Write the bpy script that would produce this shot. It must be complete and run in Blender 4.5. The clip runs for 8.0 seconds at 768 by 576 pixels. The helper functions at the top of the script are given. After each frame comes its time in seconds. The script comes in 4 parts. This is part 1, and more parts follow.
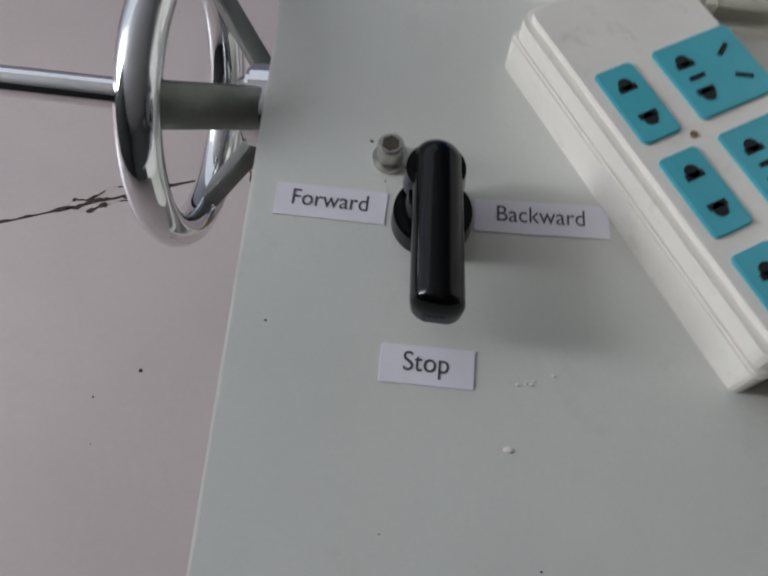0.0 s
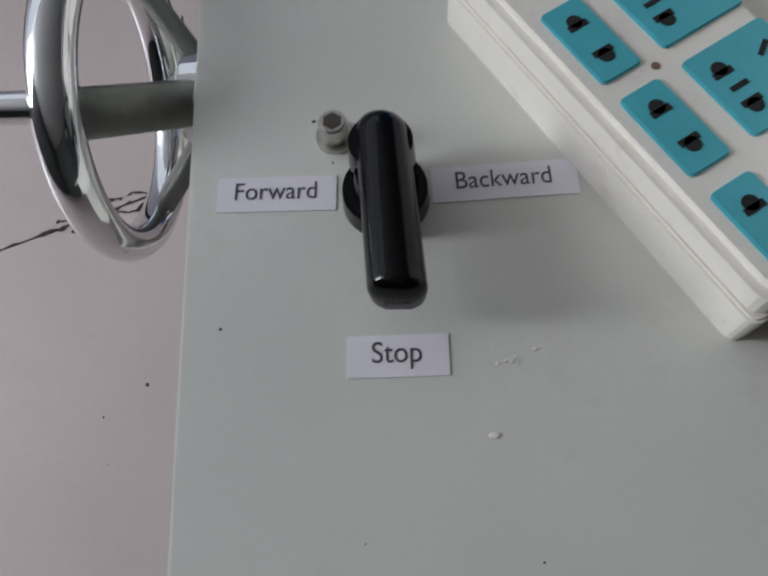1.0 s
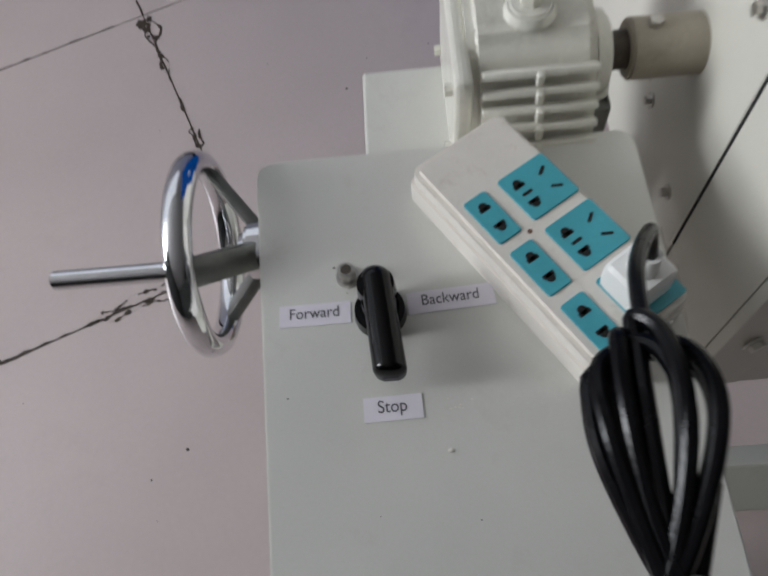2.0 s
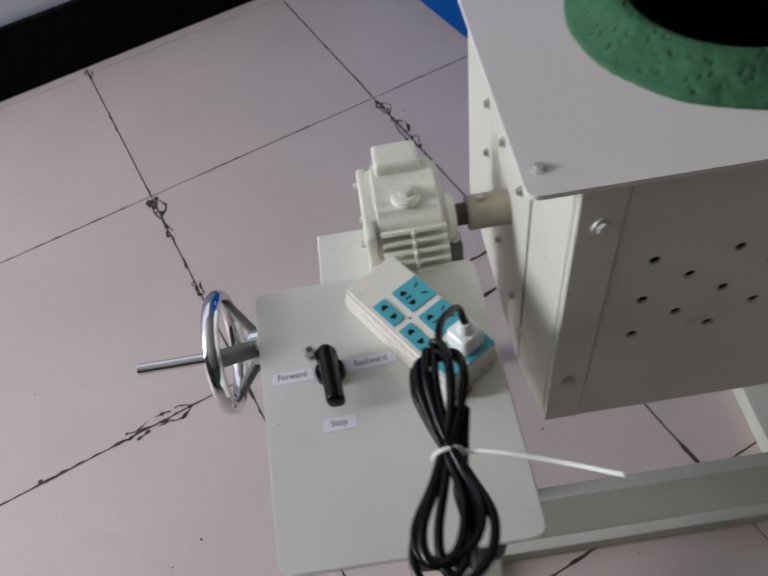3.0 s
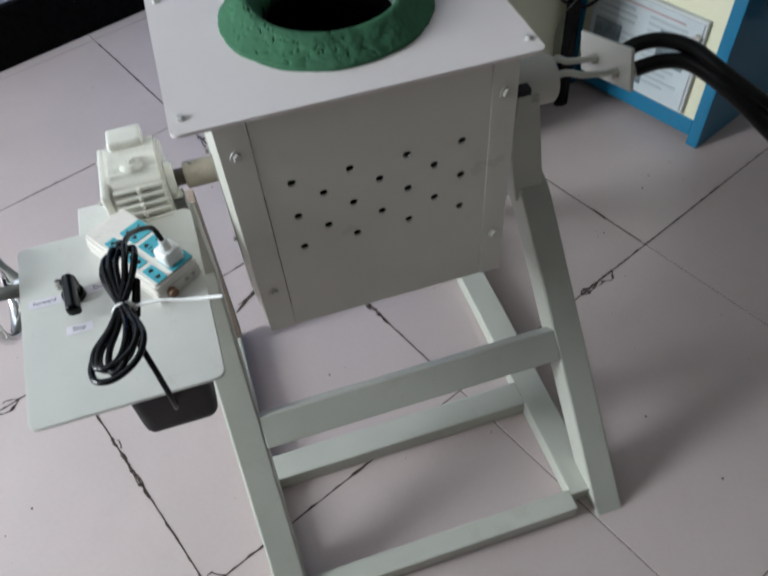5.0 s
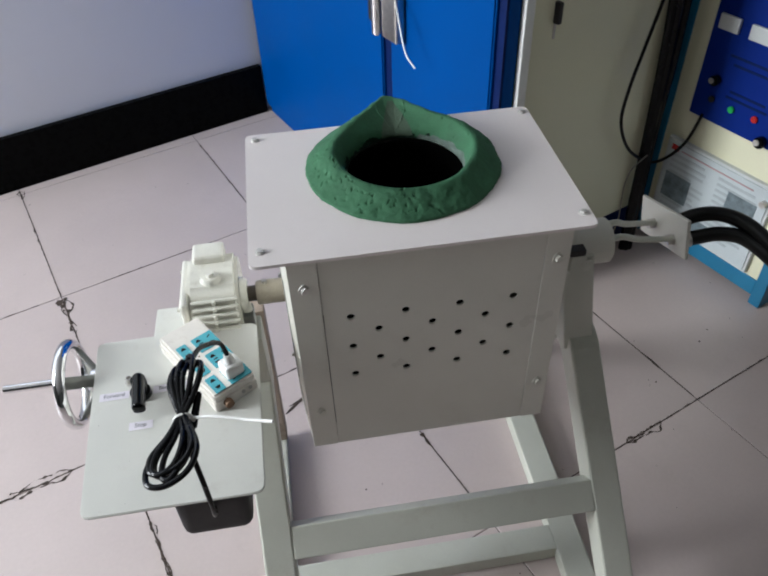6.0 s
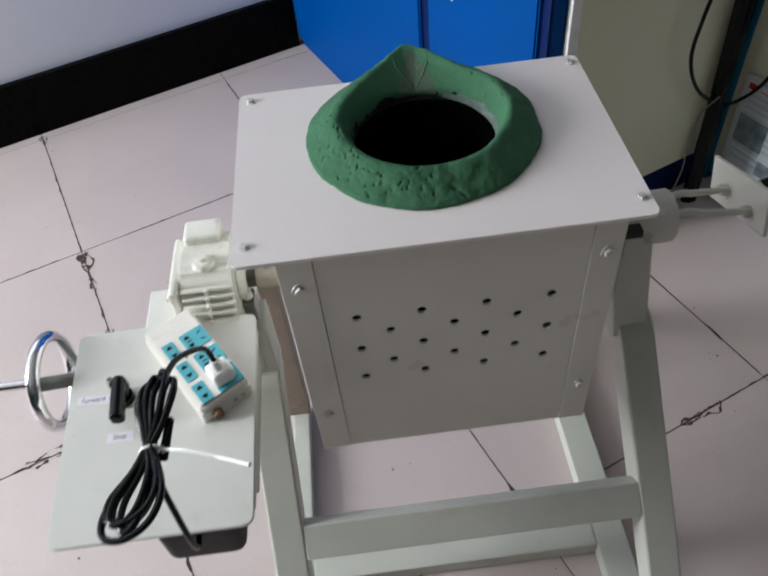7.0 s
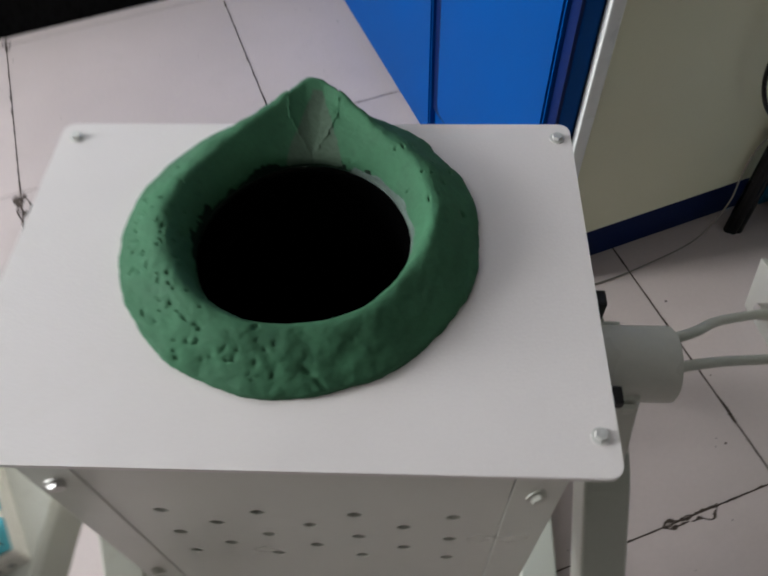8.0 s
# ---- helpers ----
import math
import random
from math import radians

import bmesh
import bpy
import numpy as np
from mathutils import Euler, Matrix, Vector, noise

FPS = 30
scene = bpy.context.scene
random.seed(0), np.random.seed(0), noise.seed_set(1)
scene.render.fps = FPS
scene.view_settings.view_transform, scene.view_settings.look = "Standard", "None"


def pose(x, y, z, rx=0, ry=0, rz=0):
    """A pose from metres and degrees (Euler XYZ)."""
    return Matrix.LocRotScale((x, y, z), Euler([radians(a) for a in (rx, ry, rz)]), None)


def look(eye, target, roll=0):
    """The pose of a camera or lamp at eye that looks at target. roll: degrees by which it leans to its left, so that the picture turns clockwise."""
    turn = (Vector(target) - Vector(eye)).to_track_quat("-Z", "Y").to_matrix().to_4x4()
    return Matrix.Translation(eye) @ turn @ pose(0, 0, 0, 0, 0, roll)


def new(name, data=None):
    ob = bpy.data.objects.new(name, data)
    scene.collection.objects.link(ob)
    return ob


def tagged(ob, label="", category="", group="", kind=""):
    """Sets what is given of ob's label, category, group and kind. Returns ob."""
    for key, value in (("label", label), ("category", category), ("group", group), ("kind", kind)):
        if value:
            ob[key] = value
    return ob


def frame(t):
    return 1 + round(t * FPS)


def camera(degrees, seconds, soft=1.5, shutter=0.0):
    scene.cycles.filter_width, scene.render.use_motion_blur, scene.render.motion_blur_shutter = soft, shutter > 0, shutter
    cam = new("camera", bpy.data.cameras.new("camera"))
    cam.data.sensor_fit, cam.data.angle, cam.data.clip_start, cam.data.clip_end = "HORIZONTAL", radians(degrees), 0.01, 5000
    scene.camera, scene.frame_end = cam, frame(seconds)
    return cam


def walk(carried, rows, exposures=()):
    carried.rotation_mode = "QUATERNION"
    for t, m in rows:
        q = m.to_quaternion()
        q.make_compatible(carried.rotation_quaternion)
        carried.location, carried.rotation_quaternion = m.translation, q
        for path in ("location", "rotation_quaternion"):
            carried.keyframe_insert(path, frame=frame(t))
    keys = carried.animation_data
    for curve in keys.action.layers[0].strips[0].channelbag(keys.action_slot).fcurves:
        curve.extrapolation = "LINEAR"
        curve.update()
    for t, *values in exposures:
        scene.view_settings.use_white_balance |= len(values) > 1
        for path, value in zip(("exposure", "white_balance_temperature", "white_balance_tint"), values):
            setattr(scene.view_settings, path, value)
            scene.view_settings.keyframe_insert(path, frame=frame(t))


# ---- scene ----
cam = camera(56.71, 8.0, soft=2.0, shutter=0.4)
PATH = [
    (0, (-0.3816, -0.1638, 1.1224), (-0.4531, 0.6366, -0.7091), 2.21),
    (0.5, (-0.3697, -0.1513, 1.0968), (-0.4883, 0.5474, -0.7734), -8.00),
    (1, (-0.3624, -0.1503, 1.1025), (-0.4588, 0.5937, -0.7515), -7.54),
    (1.2, (-0.3567, -0.1523, 1.1105), (-0.446, 0.6355, -0.7257), -7.31),
    (2.3, (-0.3395, -0.2585, 1.397), (-0.4285, 0.7285, -0.3405), -11.9),
    (2.5, (-0.3295, -0.301, 1.4635), (-0.3995, 0.789, -0.2115), -12.75),
    (2.7, (-0.319, -0.354, 1.517), (-0.3395, 0.823, -0.101), -10.6),
    (3, (-0.289, -0.4555, 1.579), (-0.3035, 0.76, -0.009), -9.8),
    (3.2, (-0.2435, -0.528, 1.607), (-0.271, 0.763, 0.08), -9.4),
    (3.5, (-0.196, -0.617, 1.62), (-0.222, 0.699, 0.1145), -8.0),
    (4, (-0.1437, -0.7055, 1.611), (-0.263, 0.5495, 0.0585), -15.9),
    (4.5, (-0.131, -0.793, 1.631), (0.039, 0.3845, 0.023), -9.2),
    (4.7, (-0.104, -0.8235, 1.654), (0.192, 0.345, 0.0585), -4.9),
    (5.8, (-0.0515, -0.855, 1.7955), (0.17, 0.590, 0.430), -3.2),
    (6, (-0.052, -0.8555, 1.799), (0.137, 0.608, 0.45), -2.4),
    (6.5, (-0.019, -0.82, 1.7715), (0.150, 0.5985, 0.3715), -1.4),
    (7, (0.032, -0.657, 1.737), (0.056, 0.685, 0.254), -6.5),
    (7.5, (0.107, -0.4445, 1.726), (0.148, 0.855, 0.207), -7.6),
    (7.8, (0.2185, -0.285, 1.68), (0.125, 0.934, 0.095), -8.2),
    (8, (0.2445, -0.209, 1.6375), (0.156, 0.9305, -0.004), -2.95),
]
walk(cam, [(t, look(eye, target, roll)) for t, eye, target, roll in PATH], [(0.0, -1.3, 6150, 7), (1.0, -1.3, 6150, 7), (2.3, -1.16, 6300, 8), (3.0, -0.98, 6250, 8), (4.0, -0.52, 6050, 4), (4.7, -0.46, 5980, 2), (5.8, -0.28, 6150, 5), (6.5, -0.26, 6200, 5), (7.5, -0.3, 6250, 6), (8.0, -0.28, 6350, 4)])

# ---- light: daylight through the windows in the left and rear walls ----
ROOM = 23.2                      # turn of the room against the machine, degrees
X0, X1, Y0, Y1, TOP = -4.7, 3.6, -5.0, 2.43, 3.8
WIN = (1.5, 2.38, 1.4, 3.65)    # the window's span along the left wall and its heights
NWIN = (-3.2, 0.2, 1.7, 3.6)   # the same for the rear wall
world = bpy.data.worlds.new("sky")
scene.world = world
world.use_nodes = True
sky = world.node_tree.nodes.new("ShaderNodeTexSky")
sky.sky_type, sky.sun_disc = "NISHITA", False
sky.sun_elevation, sky.sun_rotation = radians(40), radians(200)
world.node_tree.links.new(sky.outputs[0], world.node_tree.nodes["Background"].inputs[0])
world.node_tree.nodes["Background"].inputs[1].default_value = 0.12
R = pose(0, 0, 0, 0, 0, ROOM)


def area(name, m, sx, sy, watts, colour):
    data = bpy.data.lights.new(name, "AREA")
    data.shape, data.size, data.size_y, data.energy, data.color = "RECTANGLE", sx, sy, watts, colour
    lamp = new(name, data)
    lamp.matrix_world = m
    return lamp


area("window_daylight", R @ look((X0 + 0.03, (WIN[0] + WIN[1]) / 2, (WIN[2] + WIN[3]) / 2), (X0 + 1, (WIN[0] + WIN[1]) / 2, (WIN[2] + WIN[3]) / 2)),
     WIN[1] - WIN[0], WIN[3] - WIN[2], 400, (0.98, 0.98, 1.0))
area("window_daylight", R @ look(((NWIN[0] + NWIN[1]) / 2, Y1 - 0.01, (NWIN[2] + NWIN[3]) / 2), ((NWIN[0] + NWIN[1]) / 2, Y1 - 1, (NWIN[2] + NWIN[3]) / 2)),
     NWIN[1] - NWIN[0], NWIN[3] - NWIN[2], 30, (0.98, 0.98, 1.0))


# ---- materials ----
def mat(name, colour, rough=0.5, metal=0.0, vary=0.12, scale=6.0, bump=0.05, grain=180.0, dirt=0.0, dirt_colour=(0.12, 0.09, 0.06), dirt_scale=9.0, spec=0.5, coat=0.0, per_object=0.0):
    m = bpy.data.materials.new(name)
    m.use_nodes = True
    nt = m.node_tree
    n, l = nt.nodes, nt.links
    b = n["Principled BSDF"]
    b.inputs["Metallic"].default_value = metal
    b.inputs["Specular IOR Level"].default_value = spec
    b.inputs["Coat Weight"].default_value = coat
    co = n.new("ShaderNodeTexCoord")
    big = n.new("ShaderNodeTexNoise")
    big.inputs["Scale"].default_value, big.inputs["Detail"].default_value = scale, 4
    fine = n.new("ShaderNodeTexNoise")
    fine.inputs["Scale"].default_value, fine.inputs["Detail"].default_value = grain, 3
    for t in (big, fine):
        l.new(co.outputs["Object"], t.inputs["Vector"])
    mix = n.new("ShaderNodeMix")
    mix.data_type = "RGBA"
    mix.inputs["A"].default_value = (*[c * (1 - vary) for c in colour], 1)
    mix.inputs["B"].default_value = (*[min(1, c * (1 + vary)) for c in colour], 1)
    half = n.new("ShaderNodeMath")
    half.operation, half.inputs[1].default_value = "MULTIPLY_ADD", 0.35
    l.new(fine.outputs["Fac"], half.inputs[0])
    l.new(big.outputs["Fac"], half.inputs[2])
    spread = n.new("ShaderNodeMapRange")
    spread.inputs["From Min"].default_value, spread.inputs["From Max"].default_value = 0.4, 0.95
    l.new(half.outputs[0], spread.inputs["Value"])
    l.new(spread.outputs[0], mix.inputs["Factor"])
    out = mix.outputs["Result"]
    if per_object:
        info, hsv, mr = n.new("ShaderNodeObjectInfo"), n.new("ShaderNodeHueSaturation"), n.new("ShaderNodeMapRange")
        mr.inputs["To Min"].default_value, mr.inputs["To Max"].default_value = 1 - per_object, 1 + per_object
        l.new(info.outputs["Random"], mr.inputs["Value"])
        l.new(mr.outputs[0], hsv.inputs["Value"])
        l.new(out, hsv.inputs["Color"])
        out = hsv.outputs["Color"]
    if dirt:
        dn = n.new("ShaderNodeTexNoise")
        dn.inputs["Scale"].default_value, dn.inputs["Detail"].default_value, dn.inputs["Roughness"].default_value = dirt_scale, 8, 0.7
        l.new(co.outputs["Object"], dn.inputs["Vector"])
        ramp = n.new("ShaderNodeMapRange")
        ramp.inputs["From Min"].default_value, ramp.inputs["From Max"].default_value = 0.56, 0.76
        ramp.inputs["To Max"].default_value = dirt
        l.new(dn.outputs["Fac"], ramp.inputs["Value"])
        dm = n.new("ShaderNodeMix")
        dm.data_type = "RGBA"
        dm.inputs["B"].default_value = (*dirt_colour, 1)
        l.new(ramp.outputs[0], dm.inputs["Factor"])
        l.new(out, dm.inputs["A"])
        out = dm.outputs["Result"]
    l.new(out, b.inputs["Base Color"])
    rr = n.new("ShaderNodeMapRange")
    rr.inputs["To Min"].default_value, rr.inputs["To Max"].default_value = max(0.02, rough * 0.8), min(1, rough * 1.2)
    l.new(big.outputs["Fac"], rr.inputs["Value"])
    l.new(rr.outputs[0], b.inputs["Roughness"])
    if bump:
        bn = n.new("ShaderNodeBump")
        bn.inputs["Strength"].default_value, bn.inputs["Distance"].default_value = bump, 0.002
        l.new(fine.outputs["Fac"], bn.inputs["Height"])
        l.new(bn.outputs[0], b.inputs["Normal"])
    return m


PAINT = mat("cream_machine_paint", (0.66, 0.645, 0.575), 0.29, vary=0.05, scale=5, bump=0.12, grain=300, dirt=0.12, dirt_colour=(0.4, 0.36, 0.28), dirt_scale=14)
PLATE = mat("top_plate_paint", (0.775, 0.715, 0.695), 0.42, vary=0.04, scale=4, bump=0.1, grain=320, dirt=0.1, dirt_colour=(0.5, 0.44, 0.38), dirt_scale=8)
GREENISH = mat("grey_green_steel_paint", (0.54, 0.545, 0.475), 0.42, vary=0.07, scale=5, bump=0.12, grain=260, dirt=0.25, dirt_colour=(0.3, 0.24, 0.18), dirt_scale=11)
# rust tint, darkened for the rear leg's unlit side
RUSTSHADE = mat("rust_tinted_shaded_paint", (0.36, 0.29, 0.23), 0.6, vary=0.2, scale=9, bump=0.2, grain=220, dirt=0.6, dirt_colour=(0.16, 0.10, 0.07), dirt_scale=14)
PANEL = mat("control_sheet_paint", (0.665, 0.66, 0.61), 0.4, vary=0.06, scale=7, bump=0.03, grain=420, dirt=0.3, dirt_colour=(0.42, 0.36, 0.3), dirt_scale=16)
GEAR = mat("cast_cream_paint", (0.74, 0.725, 0.65), 0.22, vary=0.08, scale=20, bump=0.35, grain=220, dirt=0.3, dirt_colour=(0.32, 0.28, 0.2), dirt_scale=26)
CHROME = mat("polished_chrome", (0.78, 0.78, 0.80), 0.08, 1.0, vary=0.06, scale=30, bump=0.02, grain=120)
STEEL = mat("zinc_steel", (0.55, 0.53, 0.5), 0.32, 1.0, vary=0.15, scale=60, bump=0.1)
ZINC = mat("bright_zinc", (0.70, 0.68, 0.65), 0.55, 0.6, vary=0.15, scale=90, bump=0.1)
RUST = mat("rusty_steel", (0.22, 0.13, 0.08), 0.7, 0.2, vary=0.4, scale=60, bump=0.4)
DULL = mat("dark_oiled_steel", (0.09, 0.075, 0.06), 0.5, 0.5, vary=0.3, scale=60, bump=0.3)
CLAY = mat("green_refractory_clay", (0.045, 0.132, 0.068), 0.8, vary=0.2, scale=16, bump=0.4, grain=210, dirt=0.35, dirt_colour=(0.02, 0.05, 0.03), dirt_scale=40, spec=0.25)
SPOUT = mat("scorched_clay", (0.08, 0.118, 0.082), 0.85, vary=0.25, scale=24, bump=0.6, grain=160, spec=0.2)
DARKCLAY = mat("near_black_clay", (0.012, 0.026, 0.017), 0.9, vary=0.5, scale=50, bump=0.6, grain=180, spec=0.1)
ASH = mat("pale_ash_crust", (0.13, 0.165, 0.145), 0.9, vary=0.3, scale=60, bump=0.6, grain=200, spec=0.1)
# sooty graphite, blackened further to hold the shade of the deep hole
CRUC = mat("soot_graphite_in_shade", (0.0015, 0.0015, 0.0015), 0.95, vary=0.4, scale=30, bump=0.5, spec=0.0)
BLACK = mat("black_plastic", (0.0015, 0.0015, 0.002), 0.13, vary=0.2, scale=30, bump=0.02, spec=0.28)
MATTEBLACK = mat("dull_black_plastic", (0.007, 0.006, 0.007), 0.6, vary=0.3, scale=40, bump=0.25, grain=260)
RUBBER = mat("black_cable_rubber", (0.002, 0.002, 0.003), 0.26, vary=0.25, scale=60, bump=0.08, grain=300, spec=0.22)
HOSE = mat("black_hose_rubber", (0.0015, 0.0015, 0.0015), 0.4, vary=0.3, scale=40, bump=0.2, grain=240, spec=0.3)
# near black for shade in holes and gaps, also one dark indicator
DARK = mat("dark_hole_shade_and_lens", (0.01, 0.01, 0.01), 0.9, vary=0.2, bump=0)
STRIP = mat("yellowed_white_plastic", (0.82, 0.775, 0.71), 0.3, vary=0.05, scale=25, bump=0.04, grain=300, dirt=0.4, dirt_colour=(0.45, 0.36, 0.26), dirt_scale=60)
WHITEP = mat("white_plastic", (0.82, 0.82, 0.80), 0.28, vary=0.03, bump=0.03, dirt=0.2, dirt_colour=(0.5, 0.46, 0.4), dirt_scale=50)
TEAL = mat("teal_socket_plastic", (0.09, 0.42, 0.50), 0.25, vary=0.08, scale=40, bump=0.04, grain=260, dirt=0.15, dirt_colour=(0.07, 0.25, 0.3), dirt_scale=70)
PAPER = mat("white_paper", (0.80, 0.76, 0.82), 0.7, vary=0.03, scale=40, bump=0.04, grain=500)
INK = mat("toner_ink", (0.07, 0.065, 0.08), 0.6, vary=0.2, bump=0)
NYLON = mat("translucent_white_nylon", (0.78, 0.77, 0.74), 0.35, vary=0.04, bump=0.02)
TILE = mat("polished_floor_tile", (0.565, 0.48, 0.456), 0.32, vary=0.07, scale=2.2, bump=0.03, grain=90, dirt=0.25, dirt_colour=(0.40, 0.34, 0.31), dirt_scale=3.0, per_object=0.03)
GROUT = mat("dirty_grout", (0.13, 0.10, 0.085), 0.9, vary=0.5, scale=9, bump=0.8, grain=120)
CHIP = mat("blackened_tile_chip", (0.055, 0.038, 0.028), 0.85, vary=0.5, scale=40, bump=0.8)
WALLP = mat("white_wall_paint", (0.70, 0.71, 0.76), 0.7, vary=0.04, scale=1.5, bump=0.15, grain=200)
# unseen walls and ceiling: these greys only set how much fill light bounces
SHADE = mat("fill_cutting_dark_wall", (0.07, 0.075, 0.07), 0.8, vary=0.1, scale=1.5, bump=0.15)
SIDEW = mat("fill_bounce_grey_wall", (0.34, 0.35, 0.34), 0.8, vary=0.06, scale=1.5, bump=0.15)
CEIL = mat("fill_bounce_ceiling", (0.42, 0.42, 0.41), 0.8, vary=0.03, bump=0.1)
GRANITE = mat("black_granite", (0.003, 0.003, 0.003), 0.28, vary=0.3, scale=40, bump=0.04, grain=200, dirt=0.12, dirt_colour=(0.02, 0.018, 0.016), dirt_scale=20, spec=0.04)
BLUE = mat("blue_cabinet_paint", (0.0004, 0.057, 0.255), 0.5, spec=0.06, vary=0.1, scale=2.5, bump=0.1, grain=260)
DKBLUE = mat("dark_blue_paint_and_gap_shade", (0.001, 0.011, 0.075), 0.5, spec=0.15, vary=0.12, scale=4, bump=0.08, grain=260)
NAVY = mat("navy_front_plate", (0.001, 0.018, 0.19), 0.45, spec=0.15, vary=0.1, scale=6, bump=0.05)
TEALFR = mat("blue_cart_paint", (0.014, 0.16, 0.30), 0.35, vary=0.1, scale=8, bump=0.1, grain=240, dirt=0.25, dirt_colour=(0.03, 0.06, 0.08), dirt_scale=20)
CREAM = mat("beige_cabinet_paint", (0.74, 0.72, 0.53), 0.4, vary=0.05, scale=2, bump=0.1, grain=260)
SIGN = mat("printed_sign_sheet", (0.55, 0.60, 0.62), 0.25, vary=0.1, scale=6, bump=0.02, coat=0.4)
PRINT = mat("dark_halftone_print", (0.16, 0.20, 0.22), 0.35, vary=0.5, scale=30, bump=0, coat=0.3)
BAR = mat("faded_print", (0.40, 0.44, 0.46), 0.5, vary=0.1, bump=0)
HEAD = mat("faded_red_print", (0.42, 0.27, 0.28), 0.5, vary=0.2, bump=0)
RED = mat("red_lens", (0.45, 0.02, 0.02), 0.25, vary=0.1, bump=0)
GREEN = mat("green_lens", (0.03, 0.42, 0.10), 0.25, vary=0.1, bump=0)
GREY = mat("pale_grey_plastic", (0.55, 0.57, 0.57), 0.3, vary=0.05, bump=0.03)
SLEEVE = mat("worn_shaft_paint", (0.36, 0.32, 0.25), 0.4, vary=0.15, scale=30, bump=0.15, dirt=0.4, dirt_colour=(0.15, 0.11, 0.07), dirt_scale=40)
# metal with shade and dark reflections put into its grey
SHADEDM = mat("shade_darkened_metal", (0.180, 0.186, 0.174), 0.34, 0.8, vary=0.15, scale=60, bump=0.12)
WIREG = mat("dusty_wire_sheath", (0.22, 0.20, 0.17), 0.6, vary=0.2, scale=40, bump=0.1)
FRAME = mat("white_window_frame", (0.75, 0.75, 0.74), 0.4, vary=0.03, bump=0.05)
GLASS = bpy.data.materials.new("window_glass")
GLASS.use_nodes = True
GLASS.node_tree.nodes["Principled BSDF"].inputs["Transmission Weight"].default_value = 1.0
GLASS.node_tree.nodes["Principled BSDF"].inputs["Roughness"].default_value = 0.02


# ---- building blocks ----
def finish(name, bm, material, parent=None, label="", smooth=False, angle=35):
    me = bpy.data.meshes.new(name)
    bmesh.ops.recalc_face_normals(bm, faces=bm.faces)
    if smooth:
        for f in bm.faces:
            f.smooth = True
        for e in bm.edges:
            if len(e.link_faces) == 2 and e.calc_face_angle(0) > radians(angle):
                e.smooth = False
    bm.to_mesh(me)
    bm.free()
    me.materials.append(material)
    ob = new(name, me)
    if parent:
        ob.parent = parent
    if label:
        ob["label"] = label
    return ob


def part(name, bm, material, parent, label="", smooth=False):
    return finish(name, bm, material, parent, label, smooth)


def thing(name, m, label, category, group="", kind=""):
    ob = new(name)
    ob.empty_display_size = 0.05
    ob.matrix_world = m
    return tagged(ob, label, category, group, kind)


def box(x0, x1, y0, y1, z0, z1, bevel=0.0, seg=2, bm=None):
    bm = bm or bmesh.new()
    new_bm = bmesh.new()
    bmesh.ops.create_cube(new_bm, size=1, matrix=Matrix.LocRotScale(((x0 + x1) / 2, (y0 + y1) / 2, (z0 + z1) / 2), None, (x1 - x0, y1 - y0, z1 - z0)))
    if bevel:
        bmesh.ops.bevel(new_bm, geom=new_bm.edges[:], offset=bevel, segments=seg, affect="EDGES", profile=0.6)
    return join(bm, new_bm)


def join(bm, other, m=None):
    if m is not None:
        other.transform(m)
    me = bpy.data.meshes.new("tmp")
    other.to_mesh(me)
    other.free()
    bm.from_mesh(me)
    bpy.data.meshes.remove(me)
    return bm


def rod(p0, p1, r, seg=20, r2=None, bevel=0.0, bm=None):
    p0, p1 = Vector(p0), Vector(p1)
    d = p1 - p0
    nb = bmesh.new()
    bmesh.ops.create_cone(nb, cap_ends=True, segments=seg, radius1=r, radius2=r if r2 is None else r2, depth=d.length)
    if bevel:
        bmesh.ops.bevel(nb, geom=[e for e in nb.edges if any(len(f.verts) > 4 for f in e.link_faces)], offset=bevel, segments=2, affect="EDGES")
    m = Matrix.Translation((p0 + p1) / 2) @ d.to_track_quat("Z", "Y").to_matrix().to_4x4()
    return join(bm or bmesh.new(), nb, m)


def beam(p0, p1, wx, depth, bevel=0.003, up=(1, 0, 0), bm=None):
    """A square tube from p0 to p1: wx wide along up, depth across."""
    p0, p1 = Vector(p0), Vector(p1)
    z = (p1 - p0).normalized()
    x = (Vector(up) - z * z.dot(Vector(up))).normalized()
    y = z.cross(x)
    m = Matrix((x, y, z)).transposed().to_4x4()
    m.translation = (p0 + p1) / 2
    length = (p1 - p0).length
    return join(bm or bmesh.new(), box(-wx / 2, wx / 2, -depth / 2, depth / 2, -length / 2, length / 2, bevel), m)


def smooth_path(points, n=8):
    """A Catmull-Rom curve through the points."""
    p = [Vector(q) for q in points]
    p = [2 * p[0] - p[1]] + p + [2 * p[-1] - p[-2]]
    out = []
    for i in range(1, len(p) - 2):
        for k in range(n):
            t = k / n
            out.append(0.5 * (2 * p[i] + (p[i + 1] - p[i - 1]) * t + (2 * p[i - 1] - 5 * p[i] + 4 * p[i + 1] - p[i + 2]) * t * t + (3 * p[i] - p[i - 1] - 3 * p[i + 1] + p[i + 2]) * t ** 3))
    return out + [p[-2]]


